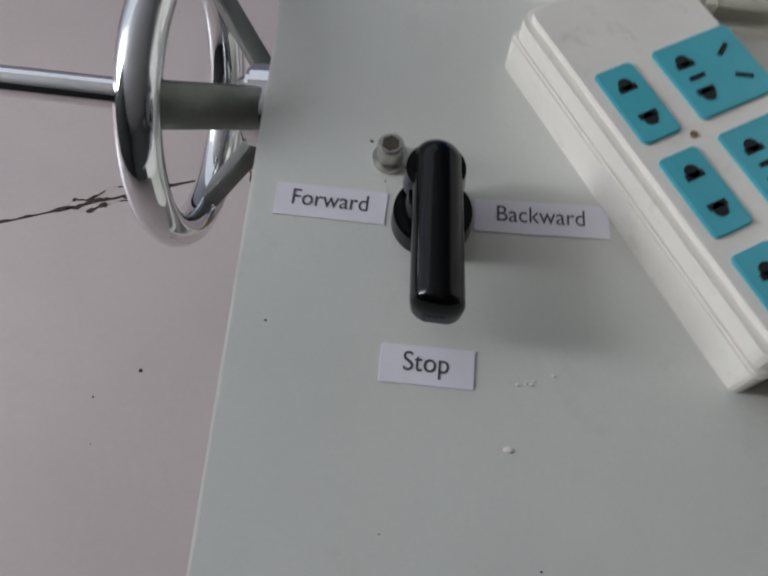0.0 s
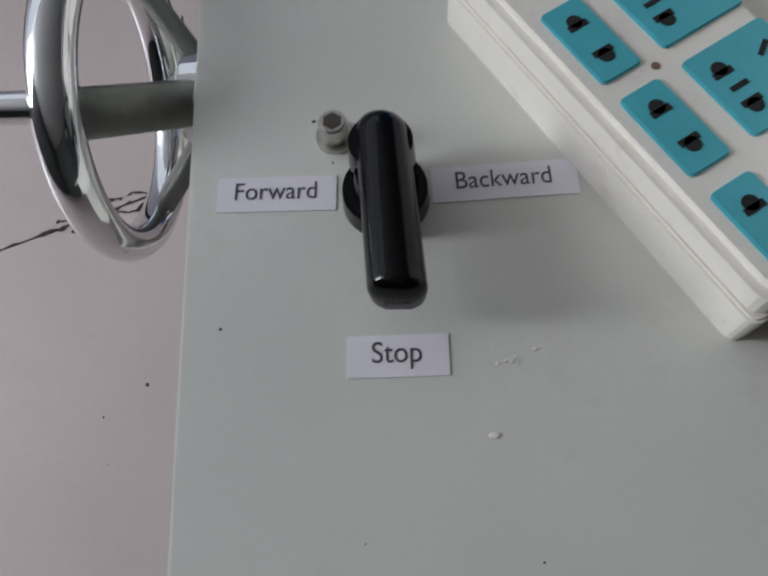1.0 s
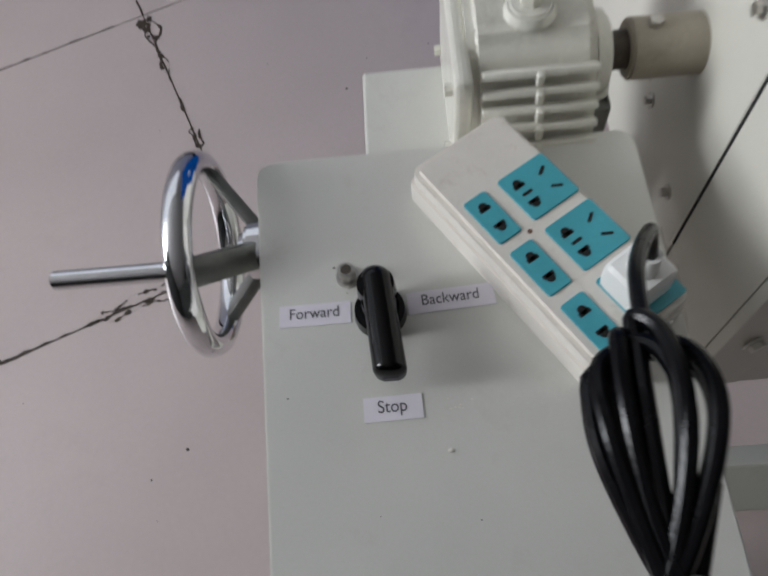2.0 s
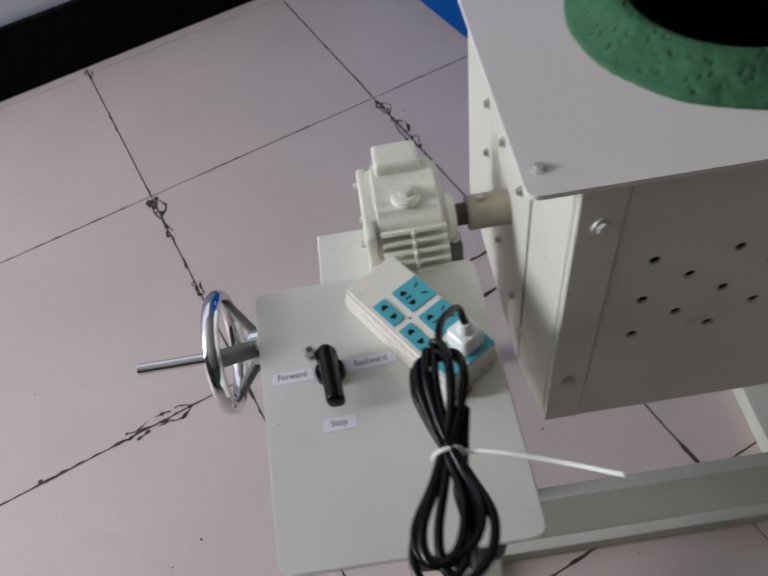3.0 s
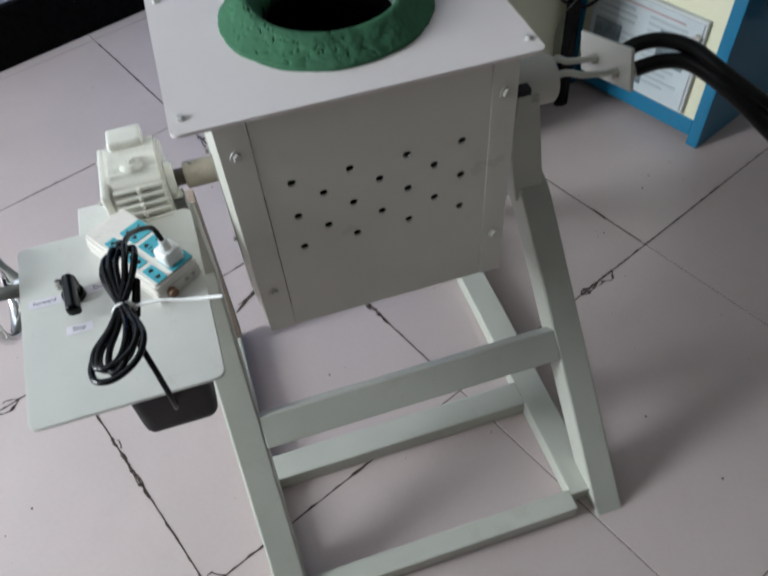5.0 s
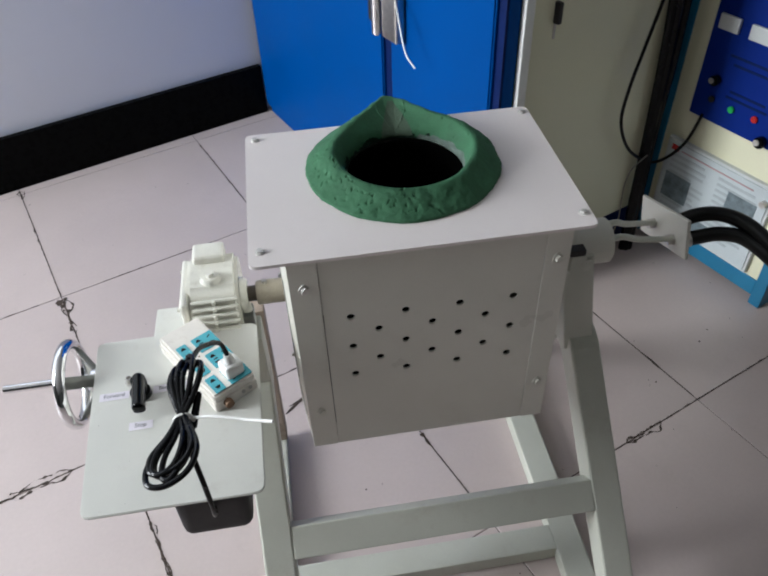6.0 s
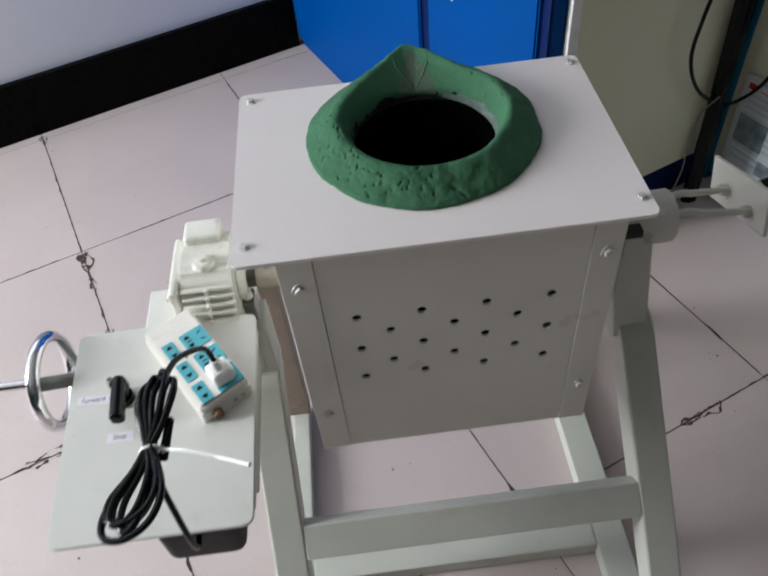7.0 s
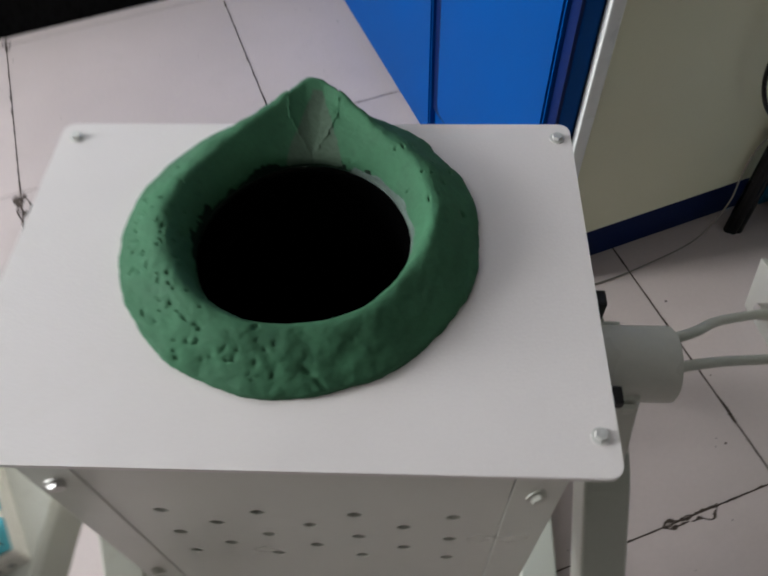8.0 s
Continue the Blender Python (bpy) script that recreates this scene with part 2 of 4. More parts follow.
def tube(points, r, seg=10, bm=None):
    bm = bm or bmesh.new()
    pts = [Vector(p) for p in points]
    side = None
    rings = []
    for i, p in enumerate(pts):
        d = (pts[min(i + 1, len(pts) - 1)] - pts[max(i - 1, 0)]).normalized()
        if side is None:
            side = d.orthogonal().normalized()
        side = (side - d * side.dot(d)).normalized()
        b = d.cross(side)
        rings.append([bm.verts.new(p + r * (math.cos(a) * side + math.sin(a) * b)) for a in [2 * math.pi * k / seg for k in range(seg)]])
    for a, b in zip(rings, rings[1:]):
        for k in range(seg):
            bm.faces.new((a[k], a[(k + 1) % seg], b[(k + 1) % seg], b[k]))
    bm.faces.new(rings[0][::-1])
    bm.faces.new(rings[-1])
    return bm


def slab(outline, z0, z1, bevel=0.0):
    """A plate of the outline (x, y), from z0 to z1, its upper rim softened."""
    bm = bmesh.new()
    f = bm.faces.new([bm.verts.new((x, y, z0)) for x, y in outline])
    r = bmesh.ops.extrude_face_region(bm, geom=[f])
    bmesh.ops.translate(bm, verts=[v for v in r["geom"] if isinstance(v, bmesh.types.BMVert)], vec=(0, 0, z1 - z0))
    if bevel:
        bmesh.ops.bevel(bm, geom=[e for e in bm.edges if all(v.co.z > (z0 + z1) / 2 for v in e.verts)], offset=bevel, segments=2, affect="EDGES")
    return bm


def rounded(corners, r, n=5):
    """Corner points in order with rounded corners of the radius r."""
    out = []
    k = len(corners)
    for i in range(k):
        p, a, b = (Vector(corners[j % k]) for j in (i, i - 1, i + 1))
        da, db = (a - p).normalized(), (b - p).normalized()
        for s in range(n + 1):
            t = s / n
            q0, q1 = p + da * r * (1 - t), p + db * r * t
            out.append(tuple(p * (2 * t * (1 - t)) + (p + da * r) * (1 - t) ** 2 + (p + db * r) * t * t))
    return out


def hex_bolt(r, h, washer=0.0):
    bm = rod((0, 0, 0), (0, 0, h), r, 6, r * 0.94)
    if washer:
        rod((0, 0, 0), (0, 0, h * 0.25), washer, 20, bm=bm)
    return bm


def lettering(text, size, material, parent, m):
    data = bpy.data.curves.new("lettering", "FONT")
    data.body, data.size, data.align_x, data.align_y, data.extrude = text, size, "CENTER", "CENTER", 0.00005
    tmp = bpy.data.objects.new("lettering", data)
    scene.collection.objects.link(tmp)
    bpy.context.view_layer.update()
    me = bpy.data.meshes.new_from_object(tmp.evaluated_get(bpy.context.evaluated_depsgraph_get()))
    bpy.data.objects.remove(tmp)
    me.materials.clear()
    me.materials.append(material)
    ob = new("lettering", me)
    ob.parent = parent
    ob.matrix_local = m
    return ob


# ---- the room ----
def structure(name, bm, material, label, category):
    ob = finish(name, bm, material)
    ob.matrix_world = R
    return tagged(ob, label, category, kind="structure")


bm = box(X0 - 0.2, NWIN[0], Y1 + 0.02, Y1 + 0.2, -0.1, TOP)
box(NWIN[1], X1 + 0.2, Y1 + 0.02, Y1 + 0.2, -0.1, TOP, bm=bm)
box(NWIN[0], NWIN[1], Y1 + 0.02, Y1 + 0.2, -0.1, NWIN[2], bm=bm)
box(NWIN[0], NWIN[1], Y1 + 0.02, Y1 + 0.2, NWIN[3], TOP, bm=bm)
structure("wall_north", bm, WALLP, "white painted wall above black granite skirting", "wall")
# east, south and west walls are out of view, toned to shape the bounce
structure("wall_east", box(X1, X1 + 0.2, Y0, Y1 + 0.02, -0.1, TOP), SIDEW, "unseen side wall, its grey set for fill on the right", "wall")
structure("wall_south", box(X0 - 0.2, X1 + 0.2, Y0 - 0.2, Y0, -0.1, TOP), SHADE, "unseen south wall, kept near black to cut fill light", "wall")
bm = box(X0 - 0.2, X0, Y0, WIN[0], -0.1, TOP)
box(X0 - 0.2, X0, WIN[1], Y1 + 0.02, -0.1, TOP, bm=bm)
box(X0 - 0.2, X0, WIN[0], WIN[1], -0.1, WIN[2], bm=bm)
box(X0 - 0.2, X0, WIN[0], WIN[1], WIN[3], TOP, bm=bm)
structure("wall_west", bm, SHADE, "unseen west wall with a wide window, kept near black to cut fill light", "wall")
structure("ceiling", box(X0 - 0.2, X1 + 0.2, Y0 - 0.2, Y1 + 0.2, TOP, TOP + 0.15), CEIL, "unseen ceiling, its grey set for fill from above", "ceiling")


def glazing(name, m, a, b, z0, z1):
    """A two-light window, its width along x from a to b."""
    win = thing(name, m, "wide white framed window letting daylight in", "window", kind="structure")
    fb = box(a, b, -0.04, 0.04, z0, z0 + 0.05, 0.004)
    box(a, b, -0.04, 0.04, z1 - 0.05, z1, 0.004, bm=fb)
    for x in (a, (a + b) / 2 - 0.025, b - 0.05):
        box(x, x + 0.05, -0.038, 0.038, z0 + 0.05, z1 - 0.05, 0.004, bm=fb)
    part("window_frame", fb, FRAME, win)
    for x in (a + 0.05, (a + b) / 2 + 0.025):
        pane = part("pane", box(x, x + (b - a) / 2 - 0.075, -0.003, 0.003, z0 + 0.05, z1 - 0.05), GLASS, win)
        pane.visible_shadow = False


glazing("window_1", R @ pose(X0 - 0.1, 0, 0, 0, 0, 90), WIN[0], WIN[1], WIN[2], WIN[3])
glazing("window_2", R @ pose(0, Y1 + 0.11, 0), NWIN[0], NWIN[1], NWIN[2], NWIN[3])
skirt = structure("baseboard", box(X0, 0.84, Y1 - 0.012, Y1 + 0.02, 0.0, 0.25, 0.003), GRANITE, "polished black granite skirting along the wall", "baseboard")

# ---- the blue and beige cabinet ----
cab = thing("electrical_cabinet", R, "tall blue steel cabinet with beige side and closed double doors", "cabinet")
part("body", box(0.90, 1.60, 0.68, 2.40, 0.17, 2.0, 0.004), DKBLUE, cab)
part("side_panel", box(0.935, 1.60, 0.640, 0.68, 0.17, 2.0, 0.004), CREAM, cab, "beige painted side panel")
part("edge_strip", box(0.902, 0.934, 0.622, 0.6400, 0.17, 2.0, 0.004), WHITEP, cab, "pale cream corner strip")
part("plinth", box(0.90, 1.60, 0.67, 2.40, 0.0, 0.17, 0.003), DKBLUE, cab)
part("front_panel", box(0.86, 0.90, 0.640, 2.41, 0.0, 2.0, 0.003), BLUE, cab)
FLAT = Matrix(((0, 0, -1, 0.86), (1, 0, 0, 0), (0, 1, 0, 0), (0, 0, 0, 1)))
for y0, y1, z0 in ((1.25, 2.405, 0.05), (0.672, 1.195, 0.20)):
    bm = slab(rounded([(y0, z0), (y1, z0), (y1, 1.98), (y0, 1.98)], 0.035, 6), 0.0, 0.022, 0.005)
    bm.transform(FLAT)
    door = part("door", bm, BLUE, cab, "glossy bright blue steel door")
# dark blue strips stand in for the shade in the door gaps
part("gap_shade", box(0.852, 0.862, 1.195, 1.25, 0.165, 1.98), DKBLUE, cab)
part("gap_shade", box(0.852, 0.862, 0.642, 0.672, 0.0, 1.98), DKBLUE, cab)
part("gap_shade", box(0.854, 0.862, 0.672, 1.195, 0.165, 0.20), DKBLUE, cab)
lock = part("lock", box(0.80, 0.838, 1.10, 1.19, 0.83, 1.12, 0.008), STEEL, cab, "steel latch with a hanging wire")
part("lock_bar", rod((0.80, 1.215, 0.83), (0.80, 1.215, 1.12), 0.018, 14, bevel=0.004), CHROME, lock, smooth=True)
part("lock_bar", rod((0.815, 1.265, 0.86), (0.815, 1.265, 1.1), 0.014, 14, bevel=0.003), MATTEBLACK, lock, smooth=True)
part("wire", tube(smooth_path([(0.80, 1.10, 0.97), (0.78, 1.05, 0.93), (0.77, 1.0, 0.85), (0.775, 0.955, 0.815)]), 0.003, 6), NYLON, lock)
key = part("key", box(1.02, 1.035, 0.62, 0.655, 1.0, 1.06, 0.004), MATTEBLACK, cab)
part("key_blade", rod((1.028, 0.64, 0.955), (1.028, 0.64, 1.0), 0.004, 8), STEEL, key)

# ---- the power supply on its cart ----
psu = thing("induction_power_supply", R, "beige control cabinet in a blue cart frame with framed notice", "power supply")
XF = 1.66
bm = box(XF - 0.005, 2.25, 0.647, 0.690, 0.0, 1.25, 0.004)
box(XF - 0.005, 2.25, 0.092, 0.135, 0.0, 1.25, 0.004, bm=bm)
box(XF - 0.003, 2.25, 0.135, 0.647, 0.035, 0.10, 0.004, bm=bm)
box(XF - 0.003, 2.25, 0.135, 0.647, 1.2, 1.25, 0.004, bm=bm)
part("cart_frame", bm, TEALFR, psu, "blue painted steel frame")
part("front_panel", box(XF, 2.24, 0.135, 0.647, 0.10, 1.2, 0.002), CREAM, psu)
ctrl = part("control_plate", box(XF - 0.012, XF, 0.245, 0.570, 0.566, 1.04, 0.003), NAVY, psu, "navy blue instrument plate with meters and knobs")
for y in (0.51, 0.40, 0.30):
    part("meter", box(XF - 0.024, XF - 0.012, y - 0.036, y + 0.036, 0.868, 0.915, 0.004), GREY, ctrl, "small rectangular meter with a pale face")
for y, z, r in ((0.50, 0.71, 0.017), (0.287, 0.585, 0.019)):
    knob = part("knob", rod((XF - 0.035, y, z), (XF - 0.012, y, z), r, 18, bevel=0.003), BLACK, ctrl, "black knob", True)
    part("knob_cap", rod((XF - 0.038, y + 0.006, z), (XF - 0.035, y + 0.006, z), r * 0.55, 14), STEEL, knob)
for y, z, mm in ((0.42, 0.638, GREEN), (0.334, 0.642, RED), (0.498, 0.643, DARK)):
    part("indicator", rod((XF - 0.022, y, z), (XF - 0.012, y, z), 0.011, 14, bevel=0.002), mm, ctrl, "", True)
for z, w in ((0.80, 0.2), (0.775, 0.16), (0.69, 0.13), (0.67, 0.15)):
    part("lettering_bar", box(XF - 0.0135, XF - 0.012, 0.33 - w / 2 + 0.05, 0.33 + w / 2 + 0.05, z - 0.004, z + 0.004), DKBLUE, ctrl)
sign = part("notice_frame", box(XF - 0.018, XF, 0.18, 0.612, 0.112, 0.455, 0.003), GREY, psu, "framed printed notice behind plastic")
part("notice", box(XF - 0.022, XF - 0.018, 0.19, 0.602, 0.122, 0.445), SIGN, sign)
rng = random.Random(5)
for row in range(11):
    z = 0.40 - row * 0.023
    for y0, y1 in ((0.415, 0.578), (0.22, 0.38)):
        w = rng.uniform(0.6, 1.0) * (y1 - y0)
        part("print_bar", box(XF - 0.0235, XF - 0.022, y1 - w, y1, z - 0.005, z + 0.004), BAR, sign)
part("headline_bar", box(XF - 0.0235, XF - 0.022, 0.25, 0.545, 0.419, 0.424), HEAD, sign)
for y0, y1, z0, z1 in ((0.475, 0.585, 0.225, 0.325), (0.22, 0.33, 0.26, 0.375), (0.36, 0.47, 0.15, 0.20)):
    part("printed_picture", box(XF - 0.0242, XF - 0.022, y0, y1, z0, z1), PRINT, sign)
part("mark", box(XF - 0.024, XF - 0.022, 0.556, 0.588, 0.415, 0.435), RED, sign)
part("clip", rod((XF - 0.04, 0.20, 0.40), (XF - 0.02, 0.20, 0.40), 0.012, 12), STEEL, psu)
tag = thing("cable_bundle", R, "bundle of black cables running down beside the cabinet", "cables")
for o, dy, rr in ((-1.0, 0.612, 0.014), (-0.3, 0.602, 0.013), (0.4, 0.615, 0.014), (1.0, 0.600, 0.013)):
    part("cable", tube(smooth_path([(1.458 + o * 0.034, dy, 1.7), (1.488 + o * 0.030, dy, 1.2), (1.516 + o * 0.021, dy, 0.8), (1.521 + o * 0.012, dy, 0.56), (1.520 + o * 0.010, dy - 0.005, 0.35), (1.525 + o * 0.012, dy - 0.01, 0.0)]), rr, 10), RUBBER, tag, "", True)
loop = thing("hanging_cable", R, "thin black cable hanging in a loop", "cable")
part("cable", tube(smooth_path([(1.50, 0.60, 1.4), (1.44, 0.60, 1.10), (1.416, 0.60, 0.985), (1.383, 0.60, 0.859), (1.350, 0.60, 0.725), (1.346, 0.60, 0.605), (1.418, 0.60, 0.478), (1.541, 0.595, 0.388), (1.61, 0.58, 0.39), (1.635, 0.54, 0.464), (1.65, 0.516, 0.58)]), 0.0055, 8), RUBBER, loop, "", True)
wire = thing("floor_wire", R, "thin grey wire running down to the floor", "wire")
part("cable", tube(smooth_path([(1.51, 0.59, 0.43), (1.435, 0.582, 0.405), (1.405, 0.575, 0.36), (1.40, 0.57, 0.29), (1.405, 0.57, 0.19), (1.36, 0.575, 0.06), (1.22, 0.58, 0.008), (1.09, 0.577, 0.004), (0.98, 0.585, 0.004)]), 0.0023, 8), WIREG, wire, "", True)

# ---- the stand ----
stand = thing("furnace_stand", pose(0.15, 0.2, 0), "grey-green welded steel tube stand with splayed legs", "stand")
OFF = Vector((-0.15, -0.2, 0))


def at(*p):
    return Vector(p) + OFF


def bent_leg(foot, knee, r, wide, deep):
    """A flat tube from the foot, straight up towards the knee and bent level there."""
    slope = math.atan2(knee.z - foot.z, abs(knee.y - foot.y))
    sg = 1 if knee.y > foot.y else -1
    apex = knee - Vector((0, 0, (1 / math.cos(slope) - 1) * r))
    start = Vector((apex.x, apex.y - sg * r * math.sin(slope), apex.z - r * (1 - math.cos(slope))))
    start.x = foot.x + (knee.x - foot.x) * (start.z - foot.z) / (knee.z - foot.z)
    line = [foot, foot.lerp(start, 0.5)]
    for k in range(9):
        q = slope * (1 - k / 8)
        p = Vector((0, apex.y - sg * r * math.sin(q), apex.z - r * (1 - math.cos(q))))
        p.x = foot.x + (knee.x - foot.x) * (p.z - foot.z) / (knee.z - foot.z)
        line.append(p)
    bm, rings, c = bmesh.new(), [], 0.005
    w, d = wide / 2, deep / 2
    shape = ((-w, -d + c), (-w + c * 0.3, -d + c * 0.3), (-w + c, -d), (w - c, -d), (w - c * 0.3, -d + c * 0.3), (w, -d + c), (w, d - c), (w - c * 0.3, d - c * 0.3), (w - c, d), (-w + c, d), (-w + c * 0.3, d - c * 0.3), (-w, d - c))
    for k, p in enumerate(line):
        t = (line[min(k + 1, len(line) - 1)] - line[max(k - 1, 0)]).normalized()
        if k == len(line) - 1:
            t = Vector((0, sg, 0))
        side_v = Vector((1, 0, 0))
        n = t.cross(side_v).normalized()
        if k == 0:
            n = Vector((0, 1, 0)) / math.sin(slope)
        rings.append([bm.verts.new(p + side_v * u + n * v) for u, v in shape])
    for a, b in zip(rings, rings[1:]):
        for k in range(len(shape)):
            bm.faces.new((a[k], a[(k + 1) % len(shape)], b[(k + 1) % len(shape)], b[k]))
    bm.faces.new(rings[0])
    bm.faces.new(rings[-1][::-1])
    return bm


for side in (-1, 1):
    foot, knee_x, top = (-0.206, -0.205, -0.206) if side < 0 else (0.560, 0.522, 0.478)
    back = 0.013 if side < 0 else 0.021
    part("leg", bent_leg(at(foot, -0.317 + back, 0.0), at(knee_x, 0.205 + back, 0.655), 0.075, 0.068, 0.06 if side < 0 else 0.072), GREENISH, stand)
    if side < 0:
        part("rear_leg", beam(at(-0.222, 0.46, 0.05), at(-0.216, 0.443, 0.60), 0.062, 0.045, 0.003), RUSTSHADE, stand, "rust-tinted upright rear leg, coloured darker for its shaded face")
        part("tie_bar", beam(at(-0.240, 0.23, 0.58), at(-0.240, 0.425, 0.58), 0.03, 0.05, 0.003), GREENISH, stand)
    else:
        part("leg", bent_leg(at(foot, 0.727, 0.0), at(knee_x, 0.205, 0.655), 0.075, 0.068, 0.05), GREENISH, stand)
    part("post", beam(at(knee_x + (top - knee_x) * 0.1, 0.205, 0.60), at(top, 0.205, 0.758 if side < 0 else 0.865), 0.066, 0.072, 0.004), GREENISH, stand)
    x0, x1 = (-0.239, -0.195) if side < 0 else (0.476, 0.550)
    part("base_bar", box(x0 - 0.15, x1 - 0.15, -0.29 - 0.2, (0.485 if side < 0 else 0.70) - 0.2, 0.001, 0.05, 0.004), GREENISH, stand)
    if side < 0:
        continue
    saddle, r = bmesh.new(), 0.054
    c = at(top, 0.221, 0.862)
    arc = []
    for k in range(15):
        a = math.pi + k * math.pi / 14
        arc.append([saddle.verts.new(c + Vector((dx, q * math.cos(a), q * math.sin(a)))) for dx, q in ((-0.026, r), (0.026, r), (0.026, r + 0.007), (-0.026, r + 0.007))])
    for u, v in zip(arc, arc[1:]):
        for k in range(4):
            saddle.faces.new((u[k], u[(k + 1) % 4], v[(k + 1) % 4], v[k]))
    saddle.faces.new(arc[0])
    saddle.faces.new(arc[-1])
    part("bearing_saddle", saddle, GREENISH, stand)
    for y, top_z in ((0.158, 0.890), (0.290, 0.868)):
        ear = part("bearing_ear", box(0.452 - 0.15, 0.484 - 0.15, y - 0.010 - 0.2, y + 0.010 - 0.2, 0.845, top_z, 0.003), GREENISH, stand)
        part("bearing_pad", box(0.448 - 0.15, 0.480 - 0.15, y - 0.011 - 0.2, y + 0.011 - 0.2, top_z, 0.905, 0.003), MATTEBLACK, ear, "dark bearing pad")
for y, d in ((-0.300, 0.05), (0.008, 0.068)):
    part("cross_bar", beam(at(-0.196, y, 0.026), at(0.477, y, 0.026), 0.05, d, 0.004, (0, 0, 1)), GREENISH, stand)
part("front_brace", beam(at(-0.173, -0.046, 0.338), at(0.510, -0.046, 0.338), 0.074, 0.04, 0.004, (0, 0.65, 0.76)), GREENISH, stand)

# ---- the tilting furnace ----
fur = thing("tilting_furnace", pose(0.139, 0.2, 0.606), "cream steel induction furnace box with green clay pouring lip", "furnace")
FO = Matrix.Translation((-0.139, -0.2, -0.606))
BX0, BX1, BY1, BZ0, BZ1, ZT = -0.095, 0.373, 0.372, 0.606, 1.089, 1.097


def fpart(name, bm, material, label="", smooth=False, parent=None):
    bm.transform(FO)
    return part(name, bm, material, parent or fur, label, smooth)


def perforated(x0, x1, z0, z1, hx, hz, nx, nz, r, y, depth):
    """A sheet in the plane y with a staggered field of round holes, of nx by nz cells."""
    bm = bmesh.new()
    xs = [x0] + [hx[0] + (i - 0.5) * hx[1] for i in range(nx + 1)] + [x1]
    zs = [z0] + [hz[0] + (i - 0.5) * hz[1] for i in range(nz + 1)] + [z1]
    for i in range(len(xs) - 1):
        for k in range(len(zs) - 1):
            a, b, c, d = xs[i], xs[i + 1], zs[k], zs[k + 1]
            hole = 1 <= i <= nx and 1 <= k <= nz and (i + k) % 2 == 0
            square = [(a, c), (b, c), (b, d), (a, d)]
            if not hole:
                bm.faces.new([bm.verts.new((p, y, q)) for p, q in square])
                continue
            cx, cz, n = (a + b) / 2, (c + d) / 2, 16
            ring = [(math.cos(2 * math.pi * j / n + math.pi / 4 + math.pi), math.sin(2 * math.pi * j / n + math.pi / 4 + math.pi)) for j in range(n)]
            outer = []
            for j in range(n):
                s, t = square[j // 4], square[(j // 4 + 1) % 4]
                f = (j % 4) / 4
                outer.append(bm.verts.new((s[0] + (t[0] - s[0]) * f, y, s[1] + (t[1] - s[1]) * f)))
            inner = [bm.verts.new((cx + r * u, y, cz + r * v)) for u, v in ring]
            deep = [bm.verts.new((cx + r * u, y + depth, cz + r * v)) for u, v in ring]
            for j in range(n):
                q = (j + 1) % n
                bm.faces.new((outer[j], outer[q], inner[q], inner[j]))
                bm.faces.new((inner[j], inner[q], deep[q], deep[j]))
    bmesh.ops.remove_doubles(bm, verts=bm.verts, dist=1e-5)
    return bm


fpart("front_panel", perforated(-0.0455, 0.3285, BZ0 + 0.001, BZ1, (0.0, 0.04717), (0.809, 0.03625), 7, 5, 0.0070, 0.0, 0.004), PAINT, "perforated front sheet with rows of round holes")
for x0, x1 in ((BX0, -0.0465), (0.3295, BX1)):
    strip = fpart("corner_strip", box(x0, x1, -0.001, 0.012, BZ0, BZ1, 0.001), PAINT)
    xx = -0.071 if x0 < 0 else 0.351
    for z in (1.03, 0.716):
        b = fpart("bolt", hex_bolt(0.0075, 0.007, 0.0105), ZINC if z > 1 and x0 < 0 else PAINT, "bolt head", parent=strip)
        b.matrix_local = FO @ pose(xx, -0.001, z, 90, 0, 20) @ FO.inverted()
fpart("side_panel", box(BX0, BX0 + 0.003, 0.0125, BY1, BZ0, BZ1), PAINT)
fpart("side_panel", box(BX1 - 0.003, BX1, 0.0125, BY1, BZ0, BZ1), PAINT)
fpart("back_panel", box(BX0 + 0.003, BX1 - 0.003, BY1 - 0.003, BY1, BZ0, BZ1), PAINT)
fpart("floor_panel", box(BX0 + 0.003, BX1 - 0.003, 0.0125, BY1 - 0.003, BZ0, BZ0 + 0.004), PAINT)
# added dark sheet, stands for the shade inside the box
fpart("interior_shade", box(BX0 + 0.03, BX1 - 0.03, 0.035, 0.34, BZ0 + 0.02, BZ0 + 0.03), DARK, "dark sheet inside the box for the shade behind the holes")
# the trunnion plate stands proud of the side and reaches past the back
wing = bmesh.new()
f = wing.faces.new([wing.verts.new((-0.110, y, z)) for y, z in ((0.109, BZ0 + 0.001), (0.484, BZ0 + 0.001), (0.484, 0.975), (0.375, 1.086), (0.109, 1.086))])
r = bmesh.ops.extrude_face_region(wing, geom=[f])
bmesh.ops.translate(wing, verts=[v for v in r["geom"] if isinstance(v, bmesh.types.BMVert)], vec=(0.013, 0, 0))
bmesh.ops.bevel(wing, geom=wing.edges[:], offset=0.0012, segments=1, affect="EDGES")
tplate = fpart("trunnion_plate", wing, PAINT, "thick cream plate carrying the drive sleeve")
# black strip in the slot, its shade put in as colour
fpart("plate_gap_shade", box(-0.1092, BX0, 0.1065, 0.109, 0.70, 0.962), DARK, parent=tplate)
cheek = bmesh.new()
